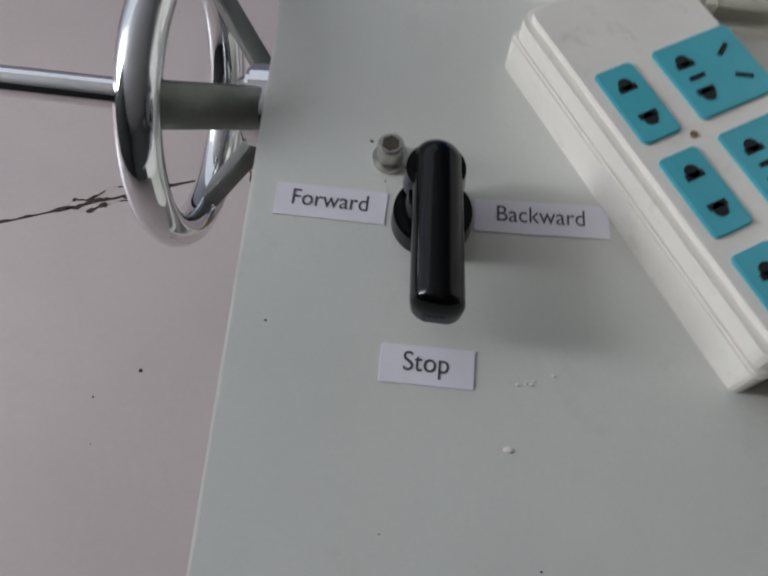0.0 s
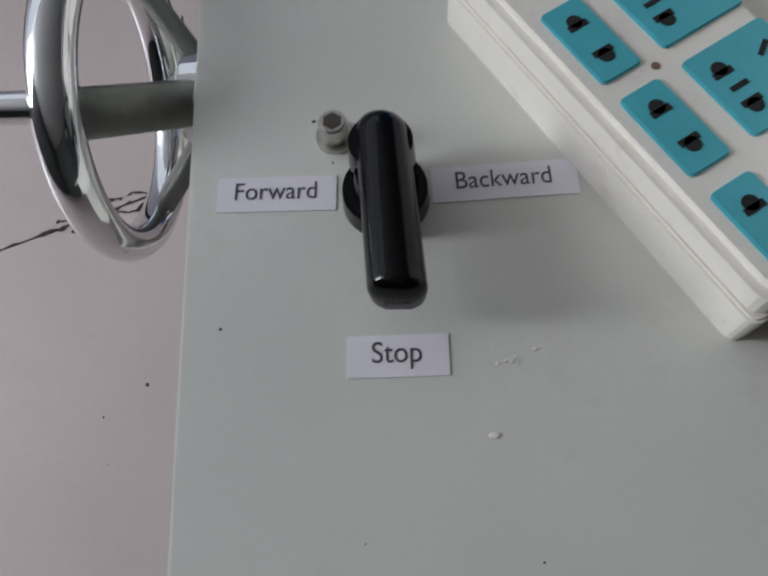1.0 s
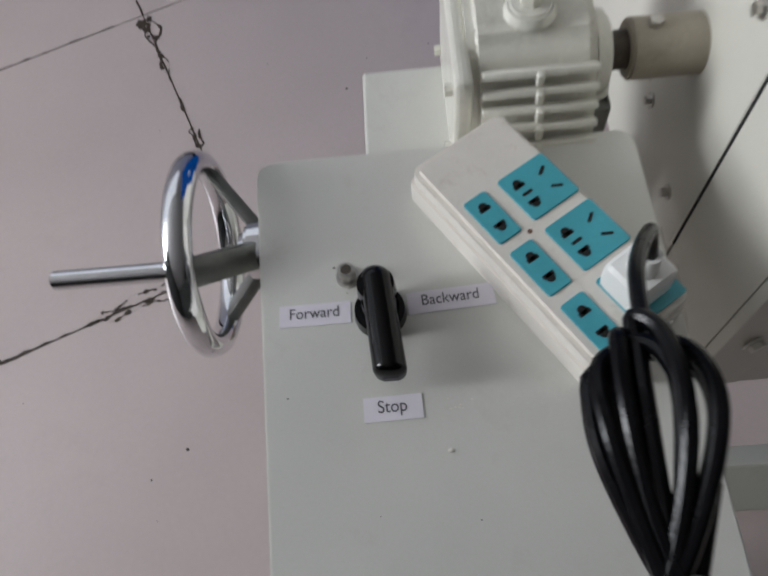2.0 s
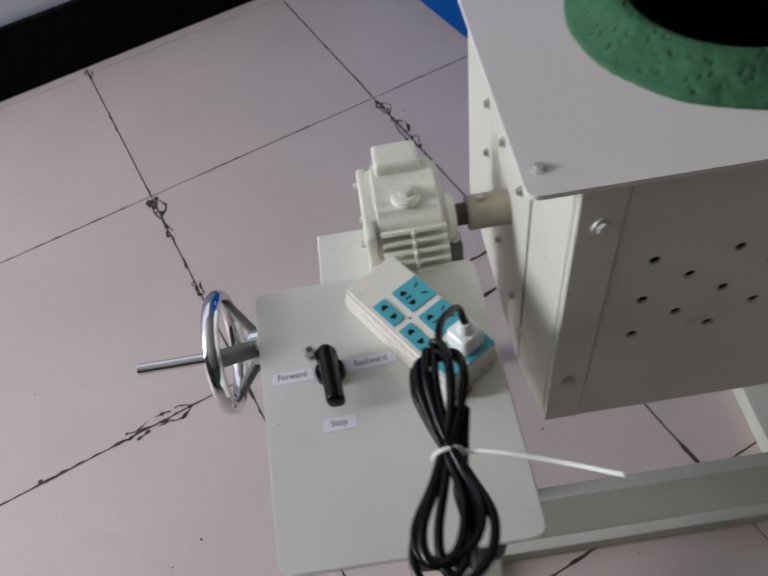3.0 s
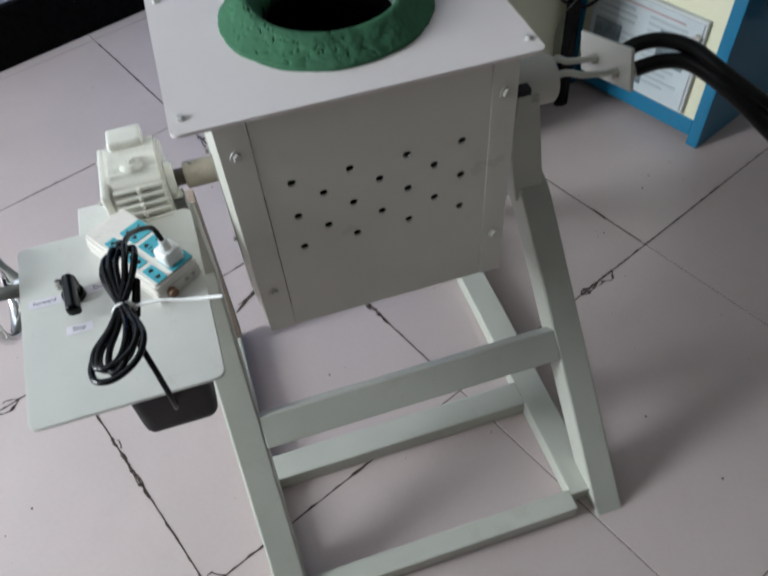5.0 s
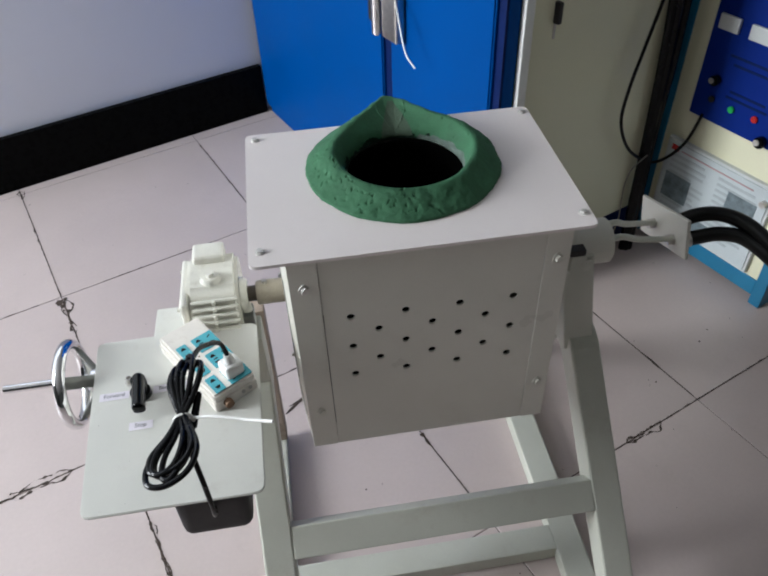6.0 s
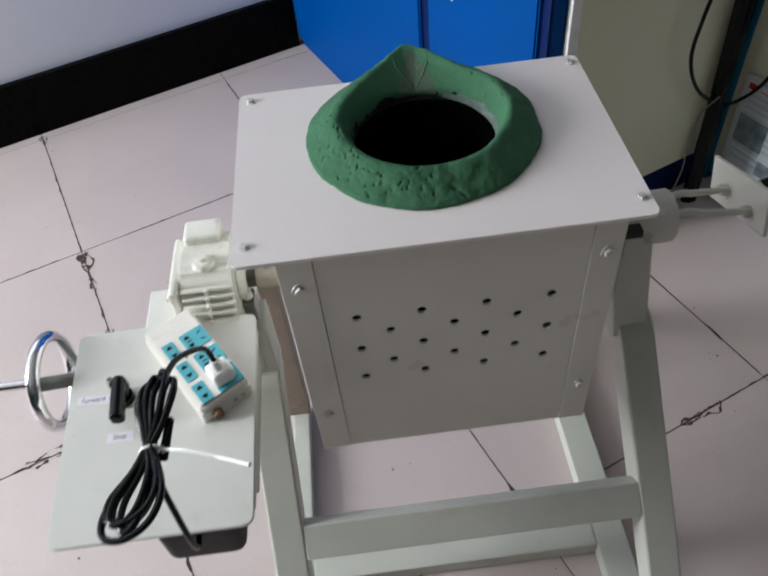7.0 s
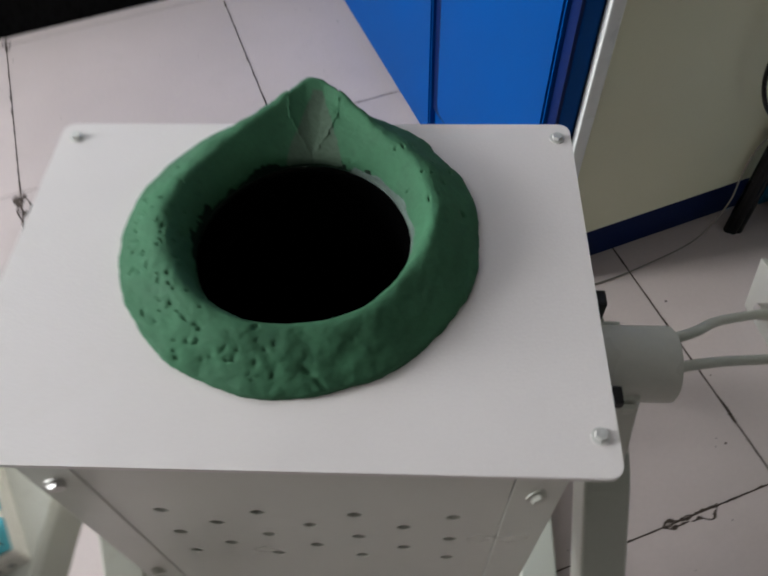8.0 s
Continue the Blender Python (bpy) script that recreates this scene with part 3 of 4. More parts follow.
f = cheek.faces.new([cheek.verts.new((x, y, BZ0 + 0.001)) for x, y in ((BX0 - 0.0006, 0.0125), (BX0 - 0.0006, 0.1062), (-0.1082, 0.1062))])
r = bmesh.ops.extrude_face_region(cheek, geom=[f])
bmesh.ops.translate(cheek, verts=[v for v in r["geom"] if isinstance(v, bmesh.types.BMVert)], vec=(0, 0, BZ1 - BZ0 - 0.002))
fpart("side_cheek", cheek, PAINT)
for y, z in ((0.334, 0.928), (0.333, 0.838), (0.240, 0.938), (0.145, 0.942), (0.243, 0.742), (0.150, 0.722)):
    b = fpart("screw", hex_bolt(0.0052, 0.007, 0.0075), STEEL, "dark socket screw", parent=tplate)
    b.matrix_local = FO @ pose(-0.110, y, z, 0, -90, 0) @ FO.inverted()

# the top plate with a round opening for the crucible
CX, CY = 0.1345, 0.219
plate = bmesh.new()
corner = rounded([(-0.150, -0.011), (0.409, -0.011), (0.409, 0.386), (-0.150, 0.386)], 0.014)


def ray_out(a):
    """Where the ray from the crucible's axis meets the plate's outline."""
    d = Vector((math.cos(a), math.sin(a)))
    best = None
    for (p, q) in zip(corner, corner[1:] + corner[:1]):
        p, q = Vector(p) - Vector((CX, CY)), Vector(q) - Vector((CX, CY))
        e = q - p
        den = d.x * e.y - d.y * e.x
        if abs(den) > 1e-9:
            t, s = (p.x * e.y - p.y * e.x) / den, (p.x * d.y - p.y * d.x) / den
            if t > 0 and -1e-6 <= s <= 1 + 1e-6 and (best is None or t < best):
                best = t
    return best


angles = sorted({round(2 * math.pi * k / 96, 5) for k in range(96)} | {round(math.atan2(y - CY, x - CX) % (2 * math.pi), 5) for x, y in corner})
rows = [[], [], [], []]
for a in angles:
    u = Vector((math.cos(a), math.sin(a)))
    far = ray_out(a)
    for k, (r, z) in enumerate(((0.112, ZT - 0.006), (0.112, ZT), (far, ZT), (far, ZT - 0.006))):
        rows[k].append(plate.verts.new((CX + u.x * r, CY + u.y * r, z)))
for k in range(4):
    for i in range(len(angles)):
        j = (i + 1) % len(angles)
        plate.faces.new((rows[k][i], rows[k][j], rows[(k + 1) % 4][j], rows[(k + 1) % 4][i]))
bmesh.ops.bevel(plate, geom=[e for e in plate.edges if all(abs(v.co.z - ZT) < 1e-6 for v in e.verts) and len(e.link_faces) == 2 and e.calc_face_angle(0) > 1 and all((v.co.xy - Vector((CX, CY))).length > 0.12 for v in e.verts)], offset=0.0018, segments=2, affect="EDGES")
top_plate = fpart("top_plate", plate, PLATE, "flat cream-white steel cover plate with rounded corners")
for x, y, turn in ((-0.131, 0.024, 15), (0.394, 0.024, 50), (0.394, 0.364, 5), (-0.131, 0.364, 33)):
    b = fpart("bolt", hex_bolt(0.0056, 0.005, 0.0078), ZINC, "zinc bolt with washer")
    b.matrix_local = FO @ pose(x, y, ZT, 0, 0, turn) @ FO.inverted()


# the clay lip: a sloping ring drawn out into a pointed spout at the back
def teardrop(a, r, tip):
    """Radius at the angle a of a circle of the radius r with tangents drawn to a tip behind it."""
    off = abs((a - math.pi / 2 + math.pi) % (2 * math.pi) - math.pi)
    if tip <= r:
        return r
    point = 0.026 * min(1, (tip - r) / 0.05)
    far = tip + point * (tip / r - 1) * 0.8
    lim = math.acos(r / far)
    rr = r / math.cos(lim - off) if off < lim else r
    c = tip - point
    if c * abs(math.sin(off)) < point and off < 1.5:
        rr = min(rr, c * math.cos(off) + math.sqrt(point ** 2 - (c * math.sin(off)) ** 2))
    return rr


lip, NL = bmesh.new(), 640
# radius, reach of the spout, height, shift to the back
LEVELS = ((0.174, 0.184, -0.004, 0.007), (0.1745, 0.188, 0.005, 0.007), (0.168, 0.193, 0.011, 0.007), (0.157, 0.198, 0.019, 0.008), (0.1455, 0.201, 0.028, 0.009), (0.136, 0.202, 0.0345, 0.010),
          (0.129, 0.199, 0.037, 0.010), (0.1225, 0.192, 0.0355, 0.009), (0.1165, 0.172, 0.0275, 0.007), (0.111, 0.148, 0.018, 0.004), (0.108, 0.124, 0.008, 0.001), (0.1062, 0.108, -0.002, 0.0), (0.106, 0.106, -0.012, 0.0))
SUB = 8
rng = random.Random(8)
PITS = []
for k in range(110):
    a = radians(rng.uniform(160, 268) if k < 70 else rng.uniform(20, 410))
    q = rng.uniform(0.112, 0.165)
    PITS.append((q * math.cos(a), q * math.sin(a), rng.choice((0.0008, 0.001, 0.0012, 0.0018)), rng.uniform(0.0022, 0.0048), rng.uniform(0, 3.14), rng.choice((1.0, 1.3, 1.8, 3.2))))
grid = []
for k in range((len(LEVELS) - 1) * SUB + 1):
    i0, f = min(k // SUB, len(LEVELS) - 2), k / SUB - min(k // SUB, len(LEVELS) - 2)
    P = [LEVELS[max(0, min(len(LEVELS) - 1, i0 + d))] for d in (-1, 0, 1, 2)]
    r, tip, h, shift = [0.5 * (2 * b + (c - a) * f + (2 * a - 5 * b + 4 * c - d) * f * f + (3 * b - a - 3 * c + d) * f ** 3) for a, b, c, d in zip(*P)]
    ring = []
    for i in range(NL):
        a = 2 * math.pi * i / NL
        rr = teardrop(a, r, tip - shift)
        x, y = rr * math.cos(a) - 0.0035 * max(0, min(1, (8 - i0 - f) / 4)), rr * math.sin(a) + shift
        u = Vector((x * 16, y * 16, h * 16))
        calm = 0.25 if i0 > 10 else 1.0
        lump = (0.0028 * noise.noise(u) + 0.0016 * noise.noise(u * 2.9) + 0.0007 * noise.noise(u * 8)) * calm
        hollow = 0.0
        for px, py, pr, pd, turn, long in PITS:
            dx, dy = x - px, y - py
            if abs(dx) < 0.008 and abs(dy) < 0.008:
                e = ((dx * math.cos(turn) + dy * math.sin(turn)) / long) ** 2 + (dy * math.cos(turn) - dx * math.sin(turn)) ** 2
                hollow = max(hollow, pd * math.exp(-e / pr ** 2))
        grow = 1 + lump / max(0.05, math.hypot(x, y))
        ring.append(lip.verts.new((CX + x * grow, CY + y * grow, ZT + h * (1 + 0.12 * min(0, math.sin(a))) + 0.007 * max(0, math.sin(a)) * max(0, min(1, (i0 + f - 6) / 5)) + (lump * 0.7 - hollow if k > 5 else 0))))
    grid.append(ring)
inner = {}
for k, (a, b) in enumerate(zip(grid, grid[1:])):
    for i in range(NL):
        inner[lip.faces.new((a[i], a[(i + 1) % NL], b[(i + 1) % NL], b[i]))] = k > 6 * SUB
# inner faces low at the left and back take the near-black clay
for f in lip.faces:
    c = f.calc_center_median() - Vector((CX, CY, ZT))
    if 0.100 < c.y < 0.194 and abs(c.x - 0.002) < 0.029 * (0.198 - c.y) / 0.095 + 0.0015 * noise.noise(c * 90) and 0.0 < c.z < 0.034 and inner[f]:
        f.material_index = 1
    elif inner[f] and c.z < 0.007 + 0.006 * noise.noise(c * 50) and c.x > 0.05 + 0.02 * noise.noise(c * 35) and c.y > -0.03:
        f.material_index = 2
    elif inner[f] and c.y > -0.02 and c.x < 0.09 and c.z < 0.003 + 0.011 * noise.noise(c * 30) + 0.006 * noise.noise(c * 95) + 0.004 * noise.noise(c * 240):
        f.material_index = 3
clay_lip = fpart("pouring_lip", lip, CLAY, "rough dark green refractory clay ring with a pointed spout", True)
clay_lip.data.materials.append(SPOUT)
clay_lip.data.materials.append(ASH)
clay_lip.data.materials.append(DARKCLAY)
for pol in clay_lip.data.polygons:
    pol.use_smooth = True
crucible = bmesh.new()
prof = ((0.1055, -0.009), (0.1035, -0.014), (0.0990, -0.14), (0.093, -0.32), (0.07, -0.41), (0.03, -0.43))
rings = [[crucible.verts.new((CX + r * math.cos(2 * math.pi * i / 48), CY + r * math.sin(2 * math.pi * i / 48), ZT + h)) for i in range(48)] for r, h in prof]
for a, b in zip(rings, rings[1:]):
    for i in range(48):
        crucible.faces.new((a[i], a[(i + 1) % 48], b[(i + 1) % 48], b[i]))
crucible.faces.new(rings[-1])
fpart("crucible", crucible, CRUC, "sooty empty crucible, coloured blacker for the shade deep inside", True)

# trunnions, water pipes and their end plate
AX, AZ = 0.205, 0.853
fpart("drive_sleeve", rod((-0.168, AX, AZ), (-0.100, AX, AZ), 0.0245, 28, bevel=0.002), SLEEVE, "dull brownish shaft sleeve with set screws", True)
fpart("collar", rod((-0.187, AX, AZ), (-0.166, AX, AZ), 0.0155, 28, bevel=0.002), DULL, "dark stained shaft collar", True)
b = fpart("set_screw", hex_bolt(0.006, 0.006), STEEL)
b.matrix_local = FO @ pose(-0.150, AX, AZ + 0.0235) @ FO.inverted()
fpart("trunnion", rod((0.373, 0.221, 0.862), (0.556, 0.221, 0.862), 0.047, 36, bevel=0.003), PAINT, "thick cream trunnion tube", True)
for y0, z0, y1, z1 in ((0.246, 0.872, 0.355, 0.778), (0.212, 0.866, 0.270, 0.796)):
    fpart("water_pipe", tube(smooth_path([(0.545, y0, z0), (0.59, y0 + (y1 - y0) * 0.15, z0 - 0.002), (0.65, y0 + (y1 - y0) * 0.6, z0 + (z1 - z0) * 0.55), (0.75, y1, z1)]), 0.0068, 12), GREENISH, "", True)
endp = fpart("end_plate", beam((0.742, 0.320, 0.795), (0.750, 0.320, 0.795), 0.205, 0.088, 0.002, (0, -0.947, 0.32)), PAINT, "cream hose plate turned on its pipes")
for y, z in ((0.355, 0.778), (0.270, 0.796)):
    nb = fpart("nut", rod((0.727, y, z), (0.742, y, z), 0.0125, 6), STEEL, parent=endp)

for pts in ([(0.750, 0.300, 0.812), (0.80, 0.296, 0.834), (0.85, 0.280, 0.840), (0.89, 0.236, 0.836), (0.93, 0.15, 0.81), (1.03, 0.06, 0.74), (1.2, 0.07, 0.62), (1.4, 0.27, 0.55), (1.55, 0.55, 0.52), (1.62, 0.78, 0.50)],
            [(0.750, 0.262, 0.795), (0.79, 0.258, 0.803), (0.84, 0.250, 0.811), (0.885, 0.215, 0.812), (0.93, 0.125, 0.785), (1.04, 0.01, 0.68), (1.22, 0.03, 0.56), (1.43, 0.24, 0.49), (1.58, 0.53, 0.46), (1.65, 0.78, 0.44)]):
    hose = thing("water_hose", pose(*pts[0]), "thick black rubber cooling hose from furnace to power supply", "hose", "cooling hoses")
    bm = tube(smooth_path(pts), 0.0162, 14)
    bm.transform(Matrix.Translation(-Vector(pts[0])))
    part("hose_body", bm, HOSE, hose, "", True)
    d = (Vector(pts[1]) - Vector(pts[0])).normalized()
    part("hose_clamp", rod(d * 0.014, d * 0.026, 0.0178, 20, bevel=0.001), STEEL, hose, "worm drive hose clamp", True)

# ---- the gear reducer ----
gear = thing("gear_reducer", pose(-0.25, 0.205, 0.78), "cream painted cast worm gear reducer with cooling ribs", "gearbox")
GO = Matrix.Translation((0.25, -0.205, -0.78))


def gpart(name, bm, material, label="", smooth=False):
    bm.transform(GO)
    return part(name, bm, material, gear, label, smooth)


housing = bmesh.new()
side = [(0.122, 0.775), (0.122, 0.802), (0.168, 0.880), (0.182, 0.895), (0.196, 0.903), (0.275, 0.905), (0.296, 0.885), (0.298, 0.775)]
f = housing.faces.new([housing.verts.new((-0.297, y, z)) for y, z in side])
r = bmesh.ops.extrude_face_region(housing, geom=[f])
bmesh.ops.translate(housing, verts=[v for v in r["geom"] if isinstance(v, bmesh.types.BMVert)], vec=(0.098, 0, 0))
bmesh.ops.bevel(housing, geom=housing.edges[:], offset=0.019, segments=5, affect="EDGES", clamp_overlap=True)
gpart("housing", housing, GEAR, "", True)
for k in range(7):
    y, z = 0.162 - 0.0072 * k, 0.884 - 0.0120 * k
    gpart("rib", beam((-0.289, y, z), (-0.201, y, z), 0.0064, 0.0125, 0.0030, (0, 0.52, 0.85)), GEAR, "", True)
    gpart("bead", box(-0.249, -0.243, y - 0.0095, y - 0.001, z - 0.007, z + 0.005, 0.0025, 3), GEAR, "", True)
gpart("cap_block", box(-0.284, -0.222, 0.250, 0.298, 0.893, 0.921, 0.008, 3), GEAR)
gpart("boss", rod((-0.249, 0.205, 0.90), (-0.249, 0.205, 0.911), 0.021, 24, 0.017, 0.002), GEAR, "", True)
gpart("oil_plug", rod((-0.249, 0.205, 0.910), (-0.249, 0.205, 0.919), 0.0085, 6), GEAR)
gpart("flange", box(-0.310, -0.295, 0.150, 0.290, 0.775, 0.890, 0.0072, 4), GEAR)
for y, z in ((0.165, 0.80), (0.165, 0.87), (0.275, 0.87), (0.275, 0.80)):
    gpart("bolt", rod((-0.316, y, z), (-0.309, y, z), 0.005, 6), GEAR)
gpart("output_boss", rod((-0.2, 0.205, 0.853), (-0.185, 0.205, 0.853), 0.036, 28, 0.032, 0.003), GEAR, "", True)
gpart("worm_cover", rod((-0.285, 0.16, 0.80), (-0.285, 0.118, 0.80), 0.03, 24, bevel=0.004), GEAR, "", True)
gpart("shaft_support", box(-0.200, -0.179, 0.168, 0.208, 0.779, 0.828, 0.006, 3), SHADEDM, "cast bearing support under the shaft, darkened for shade")
gpart("lug", rod((-0.190, 0.186, 0.826), (-0.190, 0.186, 0.846), 0.0105, 18, 0.008, 0.003), GEAR, "", True)
bracket = thing("gearbox_bracket", pose(-0.25, 0.2, 0.76), "cream steel mounting plate bolted to the stand", "bracket")
part("plate", box(-0.135, 0.058, -0.04, 0.075, 0.0, 0.02, 0.003), PANEL, bracket)
part("web", box(0.004, 0.056, -0.035, 0.045, -0.12, 0.0, 0.002), GREENISH, bracket)

# ---- the control sheet and what is on it ----
ZP = 0.838
sheet = thing("control_panel", pose(-0.315, -0.05, ZP), "cream painted sheet metal control table with rounded corners", "control panel")
SO = Matrix.Translation((0.315, 0.05, -ZP))
outline = rounded([(-0.447, -0.235), (-0.168, -0.235), (-0.172, 0.139), (-0.469, 0.136)], 0.018, 6)
bm = slab(outline, ZP - 0.004, ZP, 0.0015)
bm.transform(SO)
part("table_sheet", bm, PANEL, sheet, "", False)
for x0, y0, x1, y1 in ((-0.4535, -0.10, -0.4645, 0.10), (-0.172, -0.20, -0.174, 0.115)):
    bm = beam((x0 + 0.003 if x0 < -0.3 else x0 - 0.001, y0, ZP - 0.0155), (x1 + 0.003 if x0 < -0.3 else x1 - 0.001, y1, ZP - 0.0155), 0.003, 0.023, 0.0)
    bm.transform(SO)
    part("side_flange", bm, PANEL, sheet)
bm = box(-0.40, -0.19, -0.12, 0.13, 0.70, ZP - 0.0045, 0.004)
bm.transform(SO)
part("gear_case", bm, GREENISH, sheet, "closed case under the table sheet")
bm = rod((-0.46, 0.08, 0.797), (-0.39, 0.08, 0.797), 0.016, 20)
bm.transform(SO)
part("wheel_shaft", bm, STEEL, sheet)

wheel = thing("handwheel", pose(-0.517, 0.08, 0.797), "chromed three-spoke handwheel with a crank handle", "handwheel")
rim, RS, RT = bmesh.new(), 64, 14
WR, WT = 0.0745, 0.0100
loops = []
for i in range(RS):
    a = 2 * math.pi * i / RS
    loops.append([rim.verts.new((WT * 1.12 * math.sin(b), (WR + WT * math.cos(b)) * math.cos(a), (WR + WT * math.cos(b)) * math.sin(a))) for b in [2 * math.pi * j / RT for j in range(RT)]])
for i in range(RS):
    for j in range(RT):
        rim.faces.new((loops[i][j], loops[(i + 1) % RS][j], loops[(i + 1) % RS][(j + 1) % RT], loops[i][(j + 1) % RT]))
part("rim", rim, CHROME, wheel, "polished chrome rim", True)
hub = rod((0.034, 0, 0), (0.062, 0, 0), 0.0235, 32, 0.0255, 0.003)
rod((0.028, 0, 0), (0.036, 0, 0), 0.014, 24, 0.018, bm=hub)
part("hub", hub, CHROME, wheel, "round chrome hub", True)
for a in (131, 251, 11):
    ca, sa = math.cos(radians(a)), math.sin(radians(a))
    bm = beam((0.044, 0.016 * ca, 0.016 * sa), (0.003, 0.071 * ca, 0.071 * sa), 0.023, 0.011, 0.0035, (0, -sa, ca))
    part("spoke", bm, SHADEDM, wheel, "metal spoke, darkened for shade and dark reflections", True)
    tri = bmesh.new()
    for s in (-1, 1):
        beam((0.006, 0.070 * ca - s * 0.004 * sa, 0.070 * sa + s * 0.004 * ca), (0.004, 0.073 * math.cos(radians(a + s * 17)), 0.073 * math.sin(radians(a + s * 17))), 0.008, 0.009, 0.002, bm=tri)
    part("gusset", tri, CHROME, wheel)
ha = radians(128)
hy, hz = WR * math.cos(ha), WR * math.sin(ha)
part("handle", rod((-0.006, hy, hz), (-0.092, hy, hz), 0.0072, 20, bevel=0.001), CHROME, wheel, "straight chrome crank handle", True)

switch = thing("rotary_switch", pose(-0.3755, -0.0045, ZP), "glossy black rotary switch with a long lever knob", "switch")
part("collar", rod((0, 0, 0), (0, 0, 0.012), 0.0185, 32, 0.0175, 0.001), BLACK, switch, "", True)
part("neck", rod((0, 0.001, 0.011), (0, 0.001, 0.022), 0.014, 28, 0.0115), BLACK, switch, "", True)
lever = bmesh.new()
secs = []
for i in range(61):
    t = i / 60
    y = 0.0262 - 0.0815 * t
    q = 1.0
    w = 0.0106 + 0.0006 * t
    if t < 0.14:
        q = math.sqrt(max(0.0, 1 - ((0.14 - t) / 0.14) ** 2))
        w *= max(0.12, q)
    if t > 0.93:
        q = math.sqrt(max(0.0, 1 - 0.8 * ((t - 0.93) / 0.07) ** 2))
        w *= q
    zt = 0.0215 + 0.015 * max(0.15, q)
    x = 0.0075 * t - 0.0015
    zb = 0.0195 if t < 0.5 else 0.0195 - 0.004 * (t - 0.5)
    outl = [(-0.94, zb), (-1, zb + (zt - zb) * 0.4)] + [(-math.cos(q), zb + (zt - zb) * (0.4 + 0.6 * math.sin(q))) for q in [math.pi * k / 12 for k in range(1, 12)]] + [(1, zb + (zt - zb) * 0.4), (0.94, zb)]
    secs.append([lever.verts.new((x + w * u, y, v)) for u, v in outl])
for a, b in zip(secs, secs[1:]):
    for j in range(len(a)):
        lever.faces.new((a[j], a[(j + 1) % len(a)], b[(j + 1) % len(a)], b[j]))
lever.faces.new(secs[0])
lever.faces.new(secs[-1][::-1])
part("lever", lever, BLACK, switch, "ridged black lever pointing to stop", True)
part("knob_head", rod((-0.0010, 0.0110, 0.013), (-0.0010, 0.0110, 0.0315), 0.0140, 32, 0.0126, 0.003), BLACK, switch, "", True)

screw = thing("hex_socket_screw", pose(-0.398, 0.027, ZP), "bright socket head screw beside the switch", "screw")
part("washer", rod((0, 0, 0), (0, 0, 0.0025), 0.0085, 24), STEEL, screw)
part("head", rod((0, 0, 0.002), (0, 0, 0.013), 0.0062, 24, bevel=0.001), STEEL, screw, "", True)
part("socket", rod((0, 0, 0.0122), (0, 0, 0.01325), 0.0043, 6), DULL, screw)

for text, x, y, w, h, turn, size in (("Forward", -0.4222, -0.0005, 0.051, 0.0168, 0.6, 0.0118), ("Backward", -0.3255, 0.0040, 0.0615, 0.0168, 3.4, 0.0118), ("Stop", -0.3705, -0.0725, 0.0392, 0.0168, 1.6, 0.0122)):
    lab = thing("label", pose(x, y, ZP, 0, 0, turn), "white paper label printed %s on the control table" % text, "label", "switch labels")
    part("paper", box(-w / 2, w / 2, -h / 2, h / 2, 0.0, 0.0005), PAPER, lab)
    lettering(text, size, INK, lab, pose(-0.0005, 0.001, 0.00062) @ Matrix.Diagonal((0.89, 1, 1, 1)))

crumbs = thing("dirt_specks", pose(-0.33, -0.08, ZP), "crumbs and specks of dirt on the control table", "dirt", kind="stuff")
rng = random.Random(21)
dark, pale = bmesh.new(), bmesh.new()
for x, y, r in [(-0.441, -0.061, 0.0006), (-0.408, 0.036, 0.0008)] + [(rng.uniform(-0.44, -0.19), rng.uniform(-0.22, 0.12), rng.uniform(0.0003, 0.0005)) for _ in range(6)]:
    bmesh.ops.create_icosphere(dark, subdivisions=1, radius=r, matrix=pose(x + 0.33, y + 0.08, 0.0001) @ Matrix.Diagonal((1.4, 1, 0.4, 1)))
for x, y, r in [(-0.335, -0.103, 0.0016)] + [(-0.327 + rng.uniform(-0.009, 0.009), -0.072 + rng.uniform(-0.004, 0.004), rng.uniform(0.0004, 0.0008)) for _ in range(7)]:
    bmesh.ops.create_icosphere(pale, subdivisions=1, radius=r, matrix=pose(x + 0.33, y + 0.08, 0.0002) @ Matrix.Diagonal((1.5, 1, 0.35, 1)))
part("dark_specks", dark, CHIP, crumbs)
part("glue_crumbs", pale, STRIP, crumbs)

# ---- the power strip ----
STURN = -57.0
strip = thing("power_strip", pose(-0.259, 0.033, ZP, 0, 0, STURN), "yellowed white plastic power strip with teal sockets", "power strip")
lower = slab(rounded([(-0.0990, -0.0432), (0.0940, -0.0432), (0.0940, 0.042), (-0.0990, 0.042)], 0.006), 0.0, 0.021, 0.0012)
part("lower_shell", lower, STRIP, strip, "scuffed side shell")
part("seam", slab(rounded([(-0.0965, -0.0406), (0.0915, -0.0406), (0.0915, 0.040), (-0.0965, 0.040)], 0.006), 0.0205, 0.0228), STRIP, strip)
part("upper_shell", slab(rounded([(-0.0975, -0.0418), (0.0925, -0.0418), (0.0925, 0.041), (-0.0975, 0.041)], 0.009), 0.0225, 0.037, 0.004), STRIP, strip)


